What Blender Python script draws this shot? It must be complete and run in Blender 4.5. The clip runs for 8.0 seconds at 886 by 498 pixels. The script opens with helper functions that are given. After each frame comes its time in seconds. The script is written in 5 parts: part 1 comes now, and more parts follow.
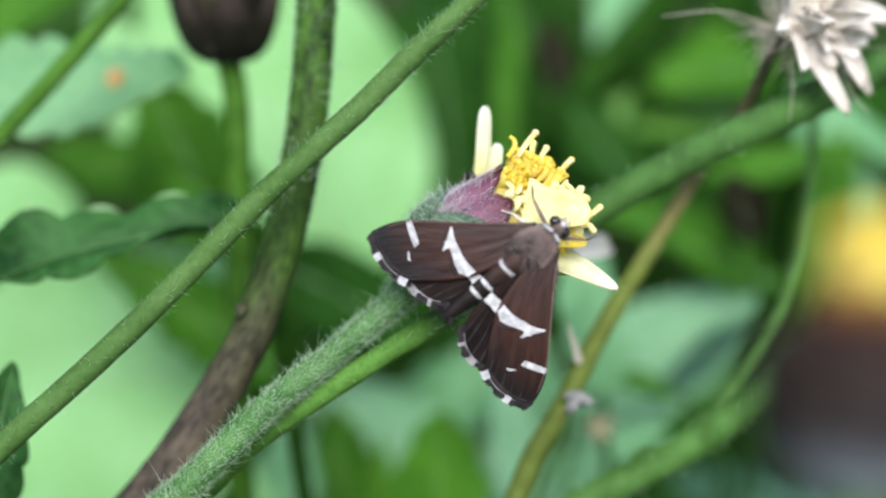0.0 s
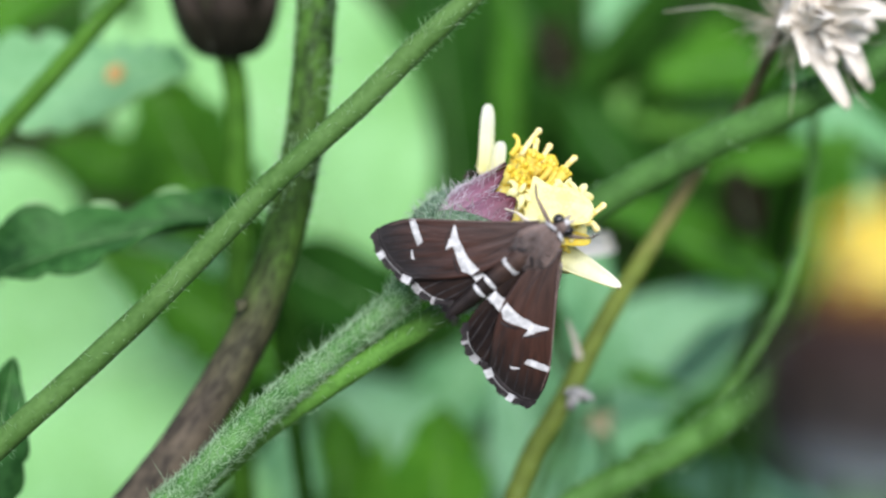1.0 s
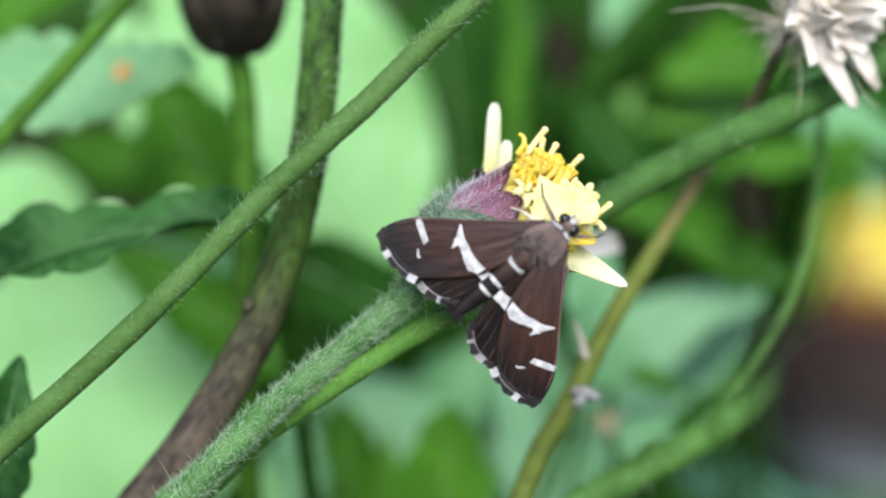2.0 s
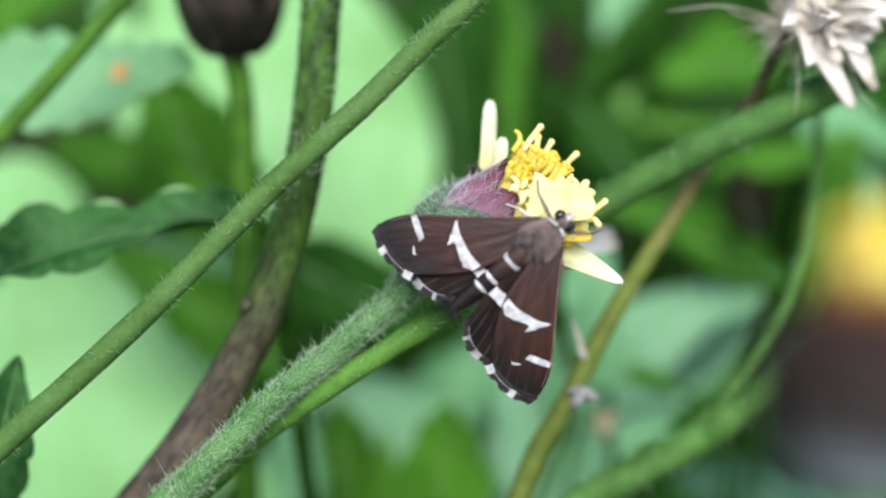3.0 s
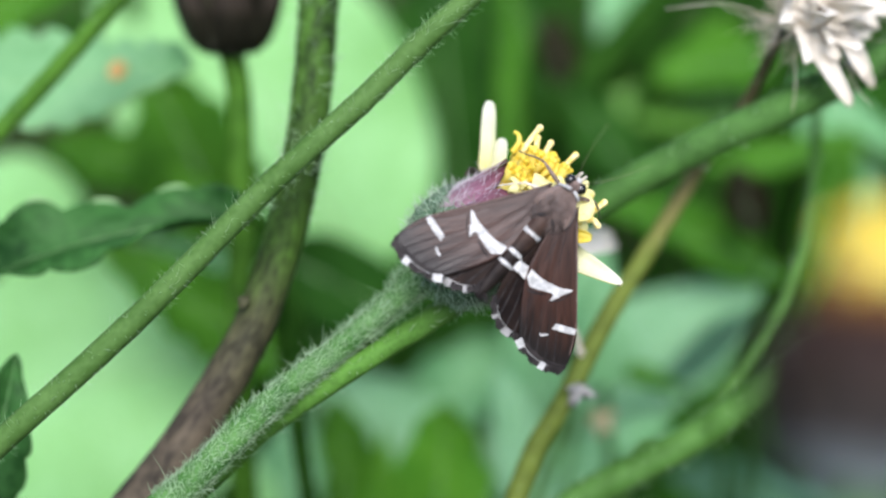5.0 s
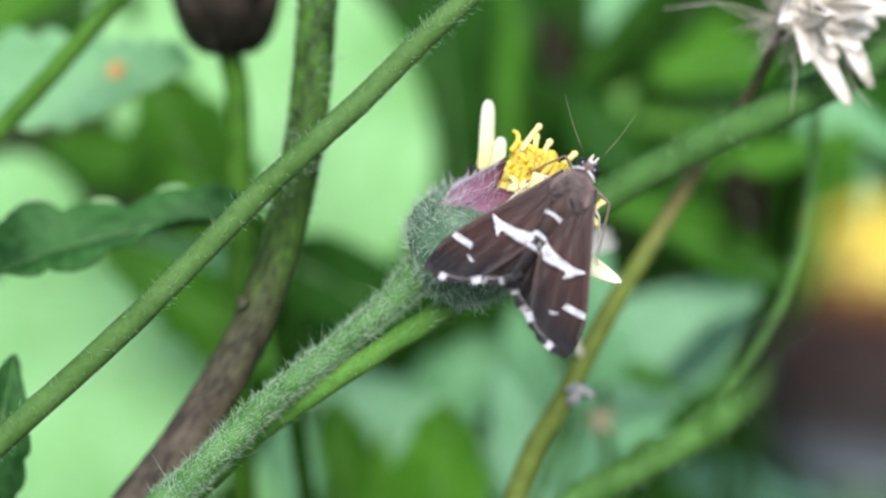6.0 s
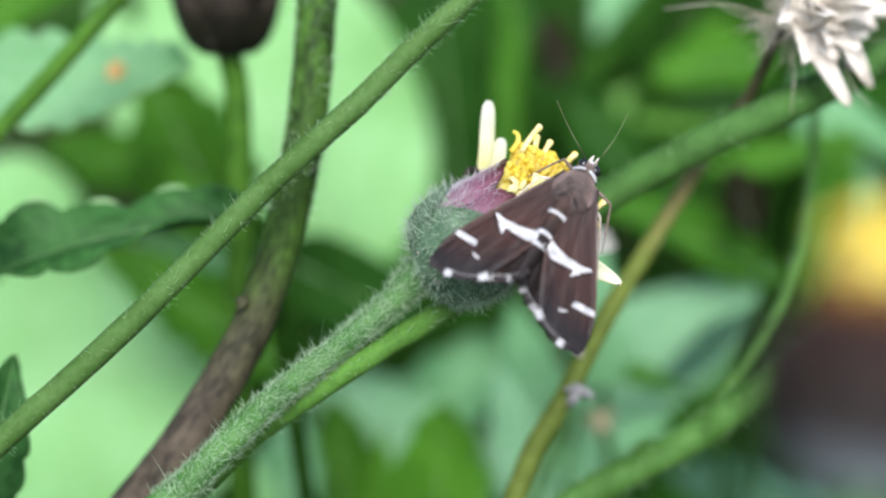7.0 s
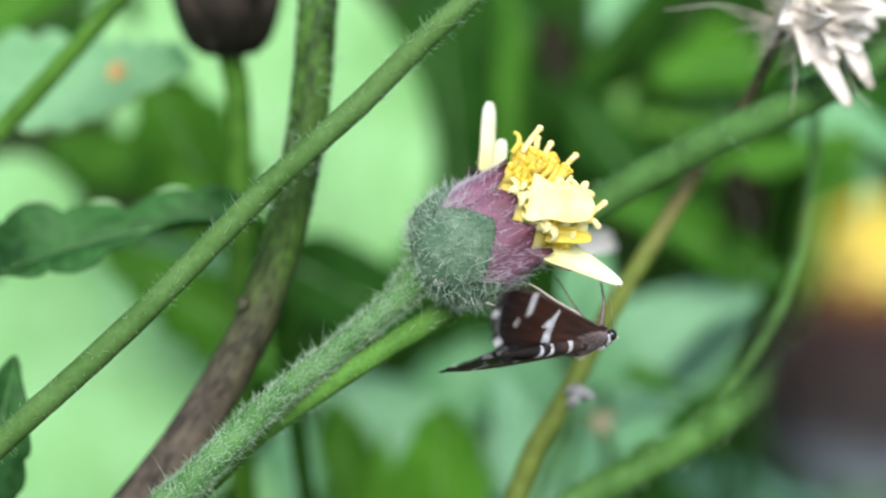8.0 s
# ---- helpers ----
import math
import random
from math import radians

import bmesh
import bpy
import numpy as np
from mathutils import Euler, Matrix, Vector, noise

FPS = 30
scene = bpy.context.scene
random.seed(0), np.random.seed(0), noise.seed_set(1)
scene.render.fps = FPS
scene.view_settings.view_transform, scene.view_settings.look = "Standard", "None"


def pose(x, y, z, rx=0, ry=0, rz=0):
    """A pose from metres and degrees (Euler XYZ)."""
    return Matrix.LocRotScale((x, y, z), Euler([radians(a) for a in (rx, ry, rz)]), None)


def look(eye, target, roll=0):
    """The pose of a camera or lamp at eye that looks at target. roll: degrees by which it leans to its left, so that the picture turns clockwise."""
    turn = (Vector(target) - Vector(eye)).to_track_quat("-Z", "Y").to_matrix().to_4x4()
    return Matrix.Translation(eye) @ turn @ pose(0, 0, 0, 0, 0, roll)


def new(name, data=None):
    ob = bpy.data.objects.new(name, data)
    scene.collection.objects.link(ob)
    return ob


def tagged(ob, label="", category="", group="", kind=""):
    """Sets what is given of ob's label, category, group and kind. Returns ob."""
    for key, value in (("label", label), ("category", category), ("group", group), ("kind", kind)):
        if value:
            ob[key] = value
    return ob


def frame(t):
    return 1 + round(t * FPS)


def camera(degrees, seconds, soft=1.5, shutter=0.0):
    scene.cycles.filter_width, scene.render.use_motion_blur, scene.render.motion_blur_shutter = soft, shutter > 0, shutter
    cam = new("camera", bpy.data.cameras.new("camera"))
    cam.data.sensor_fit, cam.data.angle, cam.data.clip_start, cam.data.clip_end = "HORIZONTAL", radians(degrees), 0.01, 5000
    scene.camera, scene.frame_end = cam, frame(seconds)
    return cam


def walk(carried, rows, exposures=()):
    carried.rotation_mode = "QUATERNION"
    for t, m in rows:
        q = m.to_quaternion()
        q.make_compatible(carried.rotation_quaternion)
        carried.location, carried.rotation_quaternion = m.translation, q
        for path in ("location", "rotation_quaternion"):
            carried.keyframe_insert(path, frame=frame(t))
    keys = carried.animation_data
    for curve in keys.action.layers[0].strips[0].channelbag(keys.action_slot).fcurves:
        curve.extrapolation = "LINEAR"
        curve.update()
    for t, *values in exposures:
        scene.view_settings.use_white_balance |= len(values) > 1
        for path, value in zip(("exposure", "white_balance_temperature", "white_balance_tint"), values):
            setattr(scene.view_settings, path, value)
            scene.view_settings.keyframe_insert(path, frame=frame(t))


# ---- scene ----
# A moth on a daisy-like weed flower, close up. Lengths below are millimetres unless a name says otherwise.
MM = 0.001
TILT = 28.0            # the lens looks down by this much
HEIGHT = 130.0         # the flower head above the soil
REACH = 94.4           # from the lens to the flower head
ST, CT = math.sin(radians(TILT)), math.cos(radians(TILT))


def V(u, v, w):
    """Millimetres across, up and away from the lens, measured from the flower head, to the world in millimetres."""
    return Vector((u, v * ST + w * CT, HEIGHT + v * CT - w * ST))


def D3(u, v, w):
    """A direction across, up and away."""
    return (V(u, v, w) - V(0, 0, 0)).normalized()


# ---- camera ----
cam = camera(30, 8.0, soft=2.2)
EYE = V(0, 0, -REACH) * MM


def aim(turn, nod):
    return pose(EYE.x, EYE.y, EYE.z, 90 - TILT + nod, 0, -turn)


walk(cam, [
    (0.0, aim(0.171, 0.210)),
    (0.5, aim(0.152, 0.180)),
    (1.0, aim(0.154, 0.065)),
    (1.5, aim(-0.130, 0.024)),
    (3.0, aim(-0.017, 0.027)),
    (3.5, aim(-0.000, 0.000)),
    (4.0, aim(0.003, 0.000)),
    (4.5, aim(0.035, -0.030)),
    (6.0, aim(0.119, -0.045)),
    (6.5, aim(0.132, -0.035)),
    (7.0, aim(0.136, -0.031)),
    (7.5, aim(0.110, 0.000)),
    (8.0, aim(0.109, 0.002)),
], exposures=[(0.0, 0.46), (3.5, 0.51), (8.0, 0.55)])
cam.data.dof.use_dof = True
cam.data.dof.focus_distance = 0.0914
cam.data.dof.aperture_fstop = 13
cam.data.dof.aperture_blades = 0

# ---- daylight ----
SUN_EL, SUN_AZ = 53.0, 178.0       # degrees; azimuth from north (+y) over east
world = bpy.data.worlds.new("sky")
scene.world = world
world.use_nodes = True
wn = world.node_tree
sky = wn.nodes.new("ShaderNodeTexSky")
sky.sky_type = "NISHITA"
sky.sun_disc = False
sky.sun_elevation, sky.sun_rotation = radians(SUN_EL), radians(SUN_AZ)
wn.links.new(sky.outputs["Color"], wn.nodes["Background"].inputs["Color"])
wn.nodes["Background"].inputs["Strength"].default_value = 0.14
sun = new("sun", bpy.data.lights.new("sun", "SUN"))
sun.data.energy, sun.data.angle, sun.data.color = 3.4, radians(34), (1.0, 0.96, 1.0)
az, el = radians(SUN_AZ), radians(SUN_EL)
sun_from = Vector((math.sin(az) * math.cos(el), math.cos(az) * math.cos(el), math.sin(el)))
sun.matrix_world = look(sun_from * 3, (0, 0, 0))


# ---- materials ----
def shader(name, stops, scale, rough=0.55, bump=0.2, along=None, fine=9.0, translucent=0.0, metal=0.0, stretch=(1, 1, 1), spec=0.4,
           sheen=0.0, uvscale=None, per_object=0.0, contrast=0.10):
    """Colours by two scales of noise; along: colour stops from the foot (0) to the end (1) of a stem or bract."""
    m = bpy.data.materials.new(name)
    m.use_nodes = True
    t = m.node_tree
    n, k = t.nodes, t.links
    b = n["Principled BSDF"]
    tc = n.new("ShaderNodeTexCoord")
    mp = n.new("ShaderNodeMapping")
    mp.inputs["Scale"].default_value = stretch
    k.new(tc.outputs["UV" if uvscale else "Object"], mp.inputs["Vector"])
    big = n.new("ShaderNodeTexNoise")
    big.inputs["Scale"].default_value = scale
    big.inputs["Detail"].default_value = 4
    small = n.new("ShaderNodeTexNoise")
    small.inputs["Scale"].default_value = scale * fine
    small.inputs["Detail"].default_value = 3
    for x in (big, small):
        k.new(mp.outputs["Vector"], x.inputs["Vector"])
    mix = n.new("ShaderNodeMix")
    mix.inputs["Factor"].default_value = 0.35
    k.new(big.outputs["Fac"], mix.inputs["A"])
    k.new(small.outputs["Fac"], mix.inputs["B"])
    ramp = n.new("ShaderNodeValToRGB")
    ramp.color_ramp.elements[0].position, ramp.color_ramp.elements[1].position = 0.5 - contrast, 0.5 + contrast
    for i, col in enumerate(stops[:2]):
        ramp.color_ramp.elements[i].color = (*col, 1)
    k.new(mix.outputs["Result"], ramp.inputs["Fac"])
    colour = ramp.outputs["Color"]
    if along:
        sep = n.new("ShaderNodeSeparateXYZ")
        k.new(tc.outputs["UV"], sep.inputs["Vector"])
        wob = n.new("ShaderNodeMath")
        wob.operation = "MULTIPLY_ADD"
        k.new(big.outputs["Fac"], wob.inputs[0])
        wob.inputs[1].default_value = 0.04
        k.new(sep.outputs["Y"], wob.inputs[2])
        r2 = n.new("ShaderNodeValToRGB")
        r2.color_ramp.elements[0].position, r2.color_ramp.elements[0].color = along[0][0] + 0.0, (*along[0][1], 1)
        r2.color_ramp.elements[1].position, r2.color_ramp.elements[1].color = min(1, along[-1][0] + 0.02), (*along[-1][1], 1)
        for p, col in along[1:-1]:
            r2.color_ramp.elements.new(min(1, p + 0.02)).color = (*col, 1)
        k.new(wob.outputs["Value"], r2.inputs["Fac"])
        mul = n.new("ShaderNodeMix")
        mul.data_type, mul.blend_type = "RGBA", "MULTIPLY"
        mul.inputs["Factor"].default_value = 1
        k.new(r2.outputs["Color"], mul.inputs["A"])
        k.new(colour, mul.inputs["B"])
        colour = mul.outputs["Result"]
    if per_object:
        info = n.new("ShaderNodeObjectInfo")
        hsv = n.new("ShaderNodeHueSaturation")
        rng = n.new("ShaderNodeMapRange")
        rng.inputs["To Min"].default_value, rng.inputs["To Max"].default_value = 1 - per_object, 1 + per_object
        k.new(info.outputs["Random"], rng.inputs["Value"])
        k.new(rng.outputs["Result"], hsv.inputs["Value"])
        k.new(colour, hsv.inputs["Color"])
        colour = hsv.outputs["Color"]
    k.new(colour, b.inputs["Base Color"])
    b.inputs["Roughness"].default_value = rough
    b.inputs["Metallic"].default_value = metal
    b.inputs["Specular IOR Level"].default_value = spec
    b.inputs["Sheen Weight"].default_value = sheen
    bp = n.new("ShaderNodeBump")
    bp.inputs["Strength"].default_value = bump
    bp.inputs["Distance"].default_value = 0.0002
    k.new(mix.outputs["Result"], bp.inputs["Height"])
    k.new(bp.outputs["Normal"], b.inputs["Normal"])
    if translucent:
        tr = n.new("ShaderNodeBsdfTranslucent")
        k.new(colour, tr.inputs["Color"])
        add = n.new("ShaderNodeMixShader")
        add.inputs["Fac"].default_value = translucent
        k.new(b.outputs["BSDF"], add.inputs[1])
        k.new(tr.outputs["BSDF"], add.inputs[2])
        k.new(add.outputs["Shader"], n["Material Output"].inputs["Surface"])
    return m


LONG = ((0.0, (0.085, 0.21, 0.034)), (0.765, (0.085, 0.21, 0.034)), (0.79, (0.07, 0.155, 0.034)), (0.83, (0.06, 0.15, 0.032)), (1.0, (0.055, 0.14, 0.03)))
ONE = ((0.72, 0.72, 0.72), (1.0, 1.0, 1.0))
M = {
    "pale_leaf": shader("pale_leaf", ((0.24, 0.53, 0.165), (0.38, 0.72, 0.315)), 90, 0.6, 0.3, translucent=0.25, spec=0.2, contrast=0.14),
    "blue_leaf": shader("blue_leaf", ((0.14, 0.365, 0.145), (0.26, 0.53, 0.26)), 170, 0.6, 0.3, translucent=0.2, spec=0.2),
    "dusty_leaf": shader("dusty_leaf", ((0.12, 0.31, 0.115), (0.25, 0.49, 0.235)), 110, 0.6, 0.4, translucent=0.2, spec=0.2, contrast=0.14),
    "mint_leaf": shader("mint_leaf", ((0.19, 0.42, 0.20), (0.32, 0.60, 0.33)), 120, 0.6, 0.3, translucent=0.2, spec=0.2, contrast=0.16),
    # near black, in place of the deep shade in gaps between the weeds
    "gap_shade": shader("gap_shade", ((0.008, 0.007, 0.004), (0.022, 0.018, 0.010)), 300, 0.9, 0.5, spec=0.02),
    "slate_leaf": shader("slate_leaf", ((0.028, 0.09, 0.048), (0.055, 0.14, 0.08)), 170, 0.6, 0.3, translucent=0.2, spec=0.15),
    "green_leaf": shader("green_leaf", ((0.035, 0.13, 0.010), (0.075, 0.22, 0.02)), 200, 0.8, 0.3, translucent=0.2, spec=0.06),
    # darker copy of the leaf green: the shade is in the colour
    "shade_leaf": shader("shade_leaf", ((0.011, 0.05, 0.006), (0.028, 0.095, 0.013)), 220, 0.8, 0.35, translucent=0.12, spec=0.04),
    "toothed_leaf": shader("toothed_leaf", ((0.009, 0.052, 0.009), (0.060, 0.19, 0.045)), 130, 0.5, 0.6, translucent=0.35, spec=0.13, contrast=0.12),
    "grass_leaf": shader("grass_leaf", ((0.06, 0.22, 0.015), (0.13, 0.36, 0.03)), 200, 0.7, 0.3, translucent=0.3, spec=0.1),
    "yellow_leaf": shader("yellow_leaf", ((0.075, 0.23, 0.02), (0.13, 0.32, 0.04)), 180, 0.5, 0.3, translucent=0.2),
    "rust": shader("rust", ((0.45, 0.22, 0.05), (0.55, 0.38, 0.15)), 900, 0.7, 0.3),
    "peach": shader("peach", ((0.36, 0.32, 0.16), (0.58, 0.52, 0.32)), 500, 0.7, 0.3, translucent=0.3),
    "vein": shader("vein", ((0.20, 0.38, 0.14), (0.30, 0.48, 0.22)), 500, 0.5, 0.2),
    # greens lowered to hold the shade that neighbouring plants would cast
    "undergrowth": shader("undergrowth", ((0.008, 0.040, 0.003), (0.045, 0.15, 0.018)), 60, 0.8, 0.3, translucent=0.2, spec=0.04),
    "soil": shader("soil", ((0.03, 0.022, 0.014), (0.09, 0.065, 0.04)), 90, 0.95, 0.9),
    "hairy_stem": shader("hairy_stem", ((0.036, 0.115, 0.022), (0.095, 0.22, 0.060)), 700, 0.6, 0.4, spec=0.15),
    "hair": shader("hair", ((0.32, 0.52, 0.27), (0.62, 0.80, 0.54)), 900, 0.4, 0.0, translucent=0.35),
    "cup_hair": shader("cup_hair", ((0.30, 0.44, 0.29), (0.60, 0.72, 0.57)), 900, 0.4, 0.0, translucent=0.3),
    "white_hair": shader("white_hair", ((0.66, 0.60, 0.64), (0.86, 0.82, 0.84)), 900, 0.5, 0.0, translucent=0.3),
    "smooth_stem": shader("smooth_stem", ((0.032, 0.10, 0.007), (0.062, 0.165, 0.015)), 600, 0.6, 0.3, spec=0.15),
    "long_stem": shader("long_stem", ((0.6, 0.62, 0.6), (1.1, 1.08, 1.1)), 500, 0.65, 0.3, along=LONG, spec=0.1),
    "olive_stem": shader("olive_stem", ((0.050, 0.116, 0.022), (0.084, 0.172, 0.042)), 320, 0.65, 0.4, spec=0.15),
    "blue_stem": shader("blue_stem", ((0.04, 0.11, 0.016), (0.08, 0.19, 0.04)), 500, 0.6, 0.3, spec=0.15),
    "deep_stem": shader("deep_stem", ((0.012, 0.046, 0.005), (0.028, 0.085, 0.010)), 500, 0.8, 0.3, spec=0.03),
    "woody_stem": shader("woody_stem", ((0.30, 0.31, 0.32), (1.65, 1.55, 1.46)), 1.0, 0.65, 0.7, uvscale=True, stretch=(5, 45, 1), fine=4, spec=0.15, contrast=0.13, along=((0.0, (0.074, 0.063, 0.047)), (0.80, (0.070, 0.060, 0.044)), (0.84, (0.056, 0.062, 0.030)), (0.868, (0.038, 0.085, 0.014)), (1.0, (0.034, 0.090, 0.012)))),
    "drying_stem": shader("drying_stem", ONE, 900, 0.6, 0.5, spec=0.15, along=((0.0, (0.13, 0.19, 0.03)), (0.88, (0.135, 0.18, 0.03)), (0.92, (0.19, 0.165, 0.06)), (0.955, (0.075, 0.07, 0.028)), (1.0, (0.04, 0.037, 0.018)))),
    "calyx": shader("calyx", ((0.065, 0.13, 0.07), (0.16, 0.25, 0.15)), 900, 0.6, 0.5, spec=0.2),
    "purple_bract": shader("purple_bract", ((0.5, 0.46, 0.48), (1.25, 1.25, 1.25)), 1.0, 0.5, 0.4, uvscale=True, stretch=(8, 1.3, 1), fine=6, contrast=0.12, along=((0.0, (0.24, 0.28, 0.20)), (0.3, (0.33, 0.23, 0.26)), (0.7, (0.28, 0.13, 0.18)), (1.0, (0.17, 0.045, 0.055))), per_object=0.25),
    "floret": shader("floret", ((0.98, 0.80, 0.10), (1.0, 0.91, 0.28)), 900, 0.5, 0.2, translucent=0.5, per_object=0.05, spec=0.2),
    "pollen": shader("pollen", ((0.80, 0.60, 0.12), (0.93, 0.82, 0.42)), 2500, 0.7, 0.4),
    "ray": shader("ray", ((0.74, 0.77, 0.66), (0.86, 0.88, 0.80)), 500, 0.5, 0.2, along=((0.0, (0.98, 0.90, 0.35)), (0.45, (1.0, 0.98, 0.72)), (1.0, (1, 1, 0.95))), translucent=0.3),
    "ray_yellow": shader("ray_yellow", ((0.94, 0.86, 0.33), (0.98, 0.94, 0.52)), 700, 0.6, 0.6, translucent=0.3, spec=0.15),
    "brown_bract": shader("brown_bract", ONE, 600, 0.6, 0.5, spec=0.15, along=((0.0, (0.10, 0.11, 0.14)), (0.14, (0.016, 0.017, 0.02)), (0.35, (0.014, 0.009, 0.009)), (0.75, (0.032, 0.015, 0.010)), (1.0, (0.30, 0.13, 0.02))), per_object=0.3),
    "brown_scale": shader("brown_scale", ((0.35, 0.35, 0.35), (1.2, 1.15, 1.1)), 500, 0.6, 0.5, spec=0.15, per_object=0.3, along=((0.0, (0.34, 0.42, 0.45)), (0.12, (0.18, 0.215, 0.24)), (0.31, (0.035, 0.034, 0.034)), (0.6, (0.022, 0.016, 0.012)), (1.0, (0.024, 0.015, 0.010)))),
    "black_bract": shader("black_bract", ((0.4, 0.4, 0.4), (1.6, 1.5, 1.5)), 1.0, 0.6, 0.6, spec=0.15, uvscale=True, stretch=(9, 1.2, 1), fine=5, contrast=0.12, along=((0.0, (0.010, 0.012, 0.006)), (0.5, (0.020, 0.019, 0.011)), (1.0, (0.085, 0.066, 0.052))), per_object=0.6),
    "dry_bract": shader("dry_bract", ((0.74, 0.66, 0.52), (1.0, 0.97, 0.90)), 260, 0.5, 0.5, translucent=0.25, per_object=0.12, contrast=0.16),
    "papery": shader("papery", ((0.60, 0.50, 0.34), (1.0, 0.98, 0.93)), 1.0, 0.55, 0.6, uvscale=True, stretch=(7, 1.4, 1), fine=5, contrast=0.14, translucent=0.2, per_object=0.08),
    "dry_hair": shader("dry_hair", ((0.52, 0.45, 0.33), (0.76, 0.70, 0.60)), 500, 0.5, 0.0, translucent=0.2),
    "wing": shader("wing", ((0.4, 0.38, 0.38), (1.3, 1.22, 1.2)), 1.0, 0.42, 0.4, stretch=(9, 2.2, 1), spec=0.36, fine=5, uvscale=True, contrast=0.15, along=((0.0, (0.060, 0.038, 0.030)), (0.22, (0.050, 0.025, 0.0175)), (0.5, (0.047, 0.0180, 0.0108)), (0.7, (0.029, 0.0122, 0.0076)), (0.88, (0.010, 0.006, 0.005)), (1.0, (0.008, 0.006, 0.005)))),
    "hindwing": shader("hindwing", ((0.006, 0.0042, 0.004), (0.020, 0.012, 0.009)), 420, 0.6, 0.35, stretch=(0.5, 1.6, 1), spec=0.1, fine=6),
    "wing_white": shader("wing_white", ((0.37, 0.37, 0.36), (0.66, 0.655, 0.635)), 2600, 0.6, 0.3),
    "fringe_pale": shader("fringe_pale", ((0.16, 0.16, 0.15), (0.42, 0.41, 0.40)), 1500, 0.8, 0.3, spec=0.1),
    "fringe_dark": shader("fringe_dark", ((0.010, 0.008, 0.008), (0.034, 0.028, 0.027)), 2000, 0.7, 0.4, spec=0.25),
    "fur": shader("fur", ((0.080, 0.053, 0.043), (0.185, 0.128, 0.106)), 1500, 0.7, 0.6, sheen=0.25),
    "abdomen": shader("abdomen", ((0.7, 0.68, 0.68), (1.3, 1.25, 1.2)), 1500, 0.6, 0.5, spec=0.25, along=((0.0, (0.062, 0.040, 0.032)), (0.38, (0.045, 0.026, 0.019)), (0.47, (0.020, 0.013, 0.011)), (1.0, (0.012, 0.009, 0.008)))),
    "eye": shader("eye", ((0.006, 0.005, 0.005), (0.015, 0.012, 0.010)), 2500, 0.18, 0.1, spec=0.7),
    "leg": shader("leg", ((0.50, 0.42, 0.30), (0.72, 0.66, 0.54)), 900, 0.5, 0.2),
    "leg_dark": shader("leg_dark", ((0.10, 0.07, 0.05), (0.22, 0.16, 0.12)), 900, 0.5, 0.2),
    "antenna": shader("antenna", ONE, 900, 0.5, 0.1, translucent=0.3, along=((0.0, (0.03, 0.025, 0.02)), (0.18, (0.05, 0.045, 0.03)), (0.32, (0.28, 0.28, 0.15)), (1.0, (0.36, 0.36, 0.21)))),
    "scar": shader("scar", ((0.03, 0.032, 0.012), (0.07, 0.07, 0.03)), 1500, 0.8, 0.6),
    "fuzz": shader("fuzz", ((0.10, 0.10, 0.09), (0.34, 0.33, 0.31)), 700, 0.8, 0.3, contrast=0.06),
}


# ---- mesh helpers ----
def part(name, bm, material, parent, label="", smooth=True, at=None):
    """Links a bmesh in millimetres as one mesh object under parent."""
    me = bpy.data.meshes.new(name)
    bmesh.ops.scale(bm, vec=(MM, MM, MM), verts=bm.verts)
    bm.to_mesh(me)
    bm.free()
    return link(name, me, material, parent, label, smooth, at)


def link(name, me, material, parent, label="", smooth=True, at=None):
    if smooth:
        me.polygons.foreach_set("use_smooth", [True] * len(me.polygons))
    if not me.materials:
        me.materials.append(M[material])
    ob = new(name, me)
    ob.parent = parent
    if at is not None:
        ob.matrix_basis = at
    return tagged(ob, label)


def thing(name, place, label, category, group="", turn=None):
    """An Empty at a place in millimetres, which parents the parts of a thing."""
    ob = new(name)
    ob.empty_display_size = 0.002
    m = Matrix.Translation(place * MM)
    if turn is not None:
        m = m @ turn.to_4x4()
    ob.matrix_basis = m
    return tagged(ob, label, category, group)


def spline(pts, steps):
    """Catmull-Rom points through pts."""
    pts = [Vector(p) for p in pts]
    ext = [pts[0] * 2 - pts[1]] + pts + [pts[-1] * 2 - pts[-2]]
    out = []
    for i in range(1, len(ext) - 2):
        a, b, c, d = ext[i - 1:i + 3]
        for j in range(steps):
            t = j / steps
            out.append(0.5 * (2 * b + (c - a) * t + (2 * a - 5 * b + 4 * c - d) * t * t + (3 * b - 3 * c + d - a) * t ** 3))
    out.append(pts[-1])
    return out


def frames(line):
    """Tangent and two normals along a line, carried without twist."""
    out, side = [], None
    for i, p in enumerate(line):
        t = (line[min(i + 1, len(line) - 1)] - line[max(i - 1, 0)]).normalized()
        if side is None:
            side = t.orthogonal()
        side = (side - t * side.dot(t)).normalized()
        out.append((t, side, t.cross(side)))
    return out


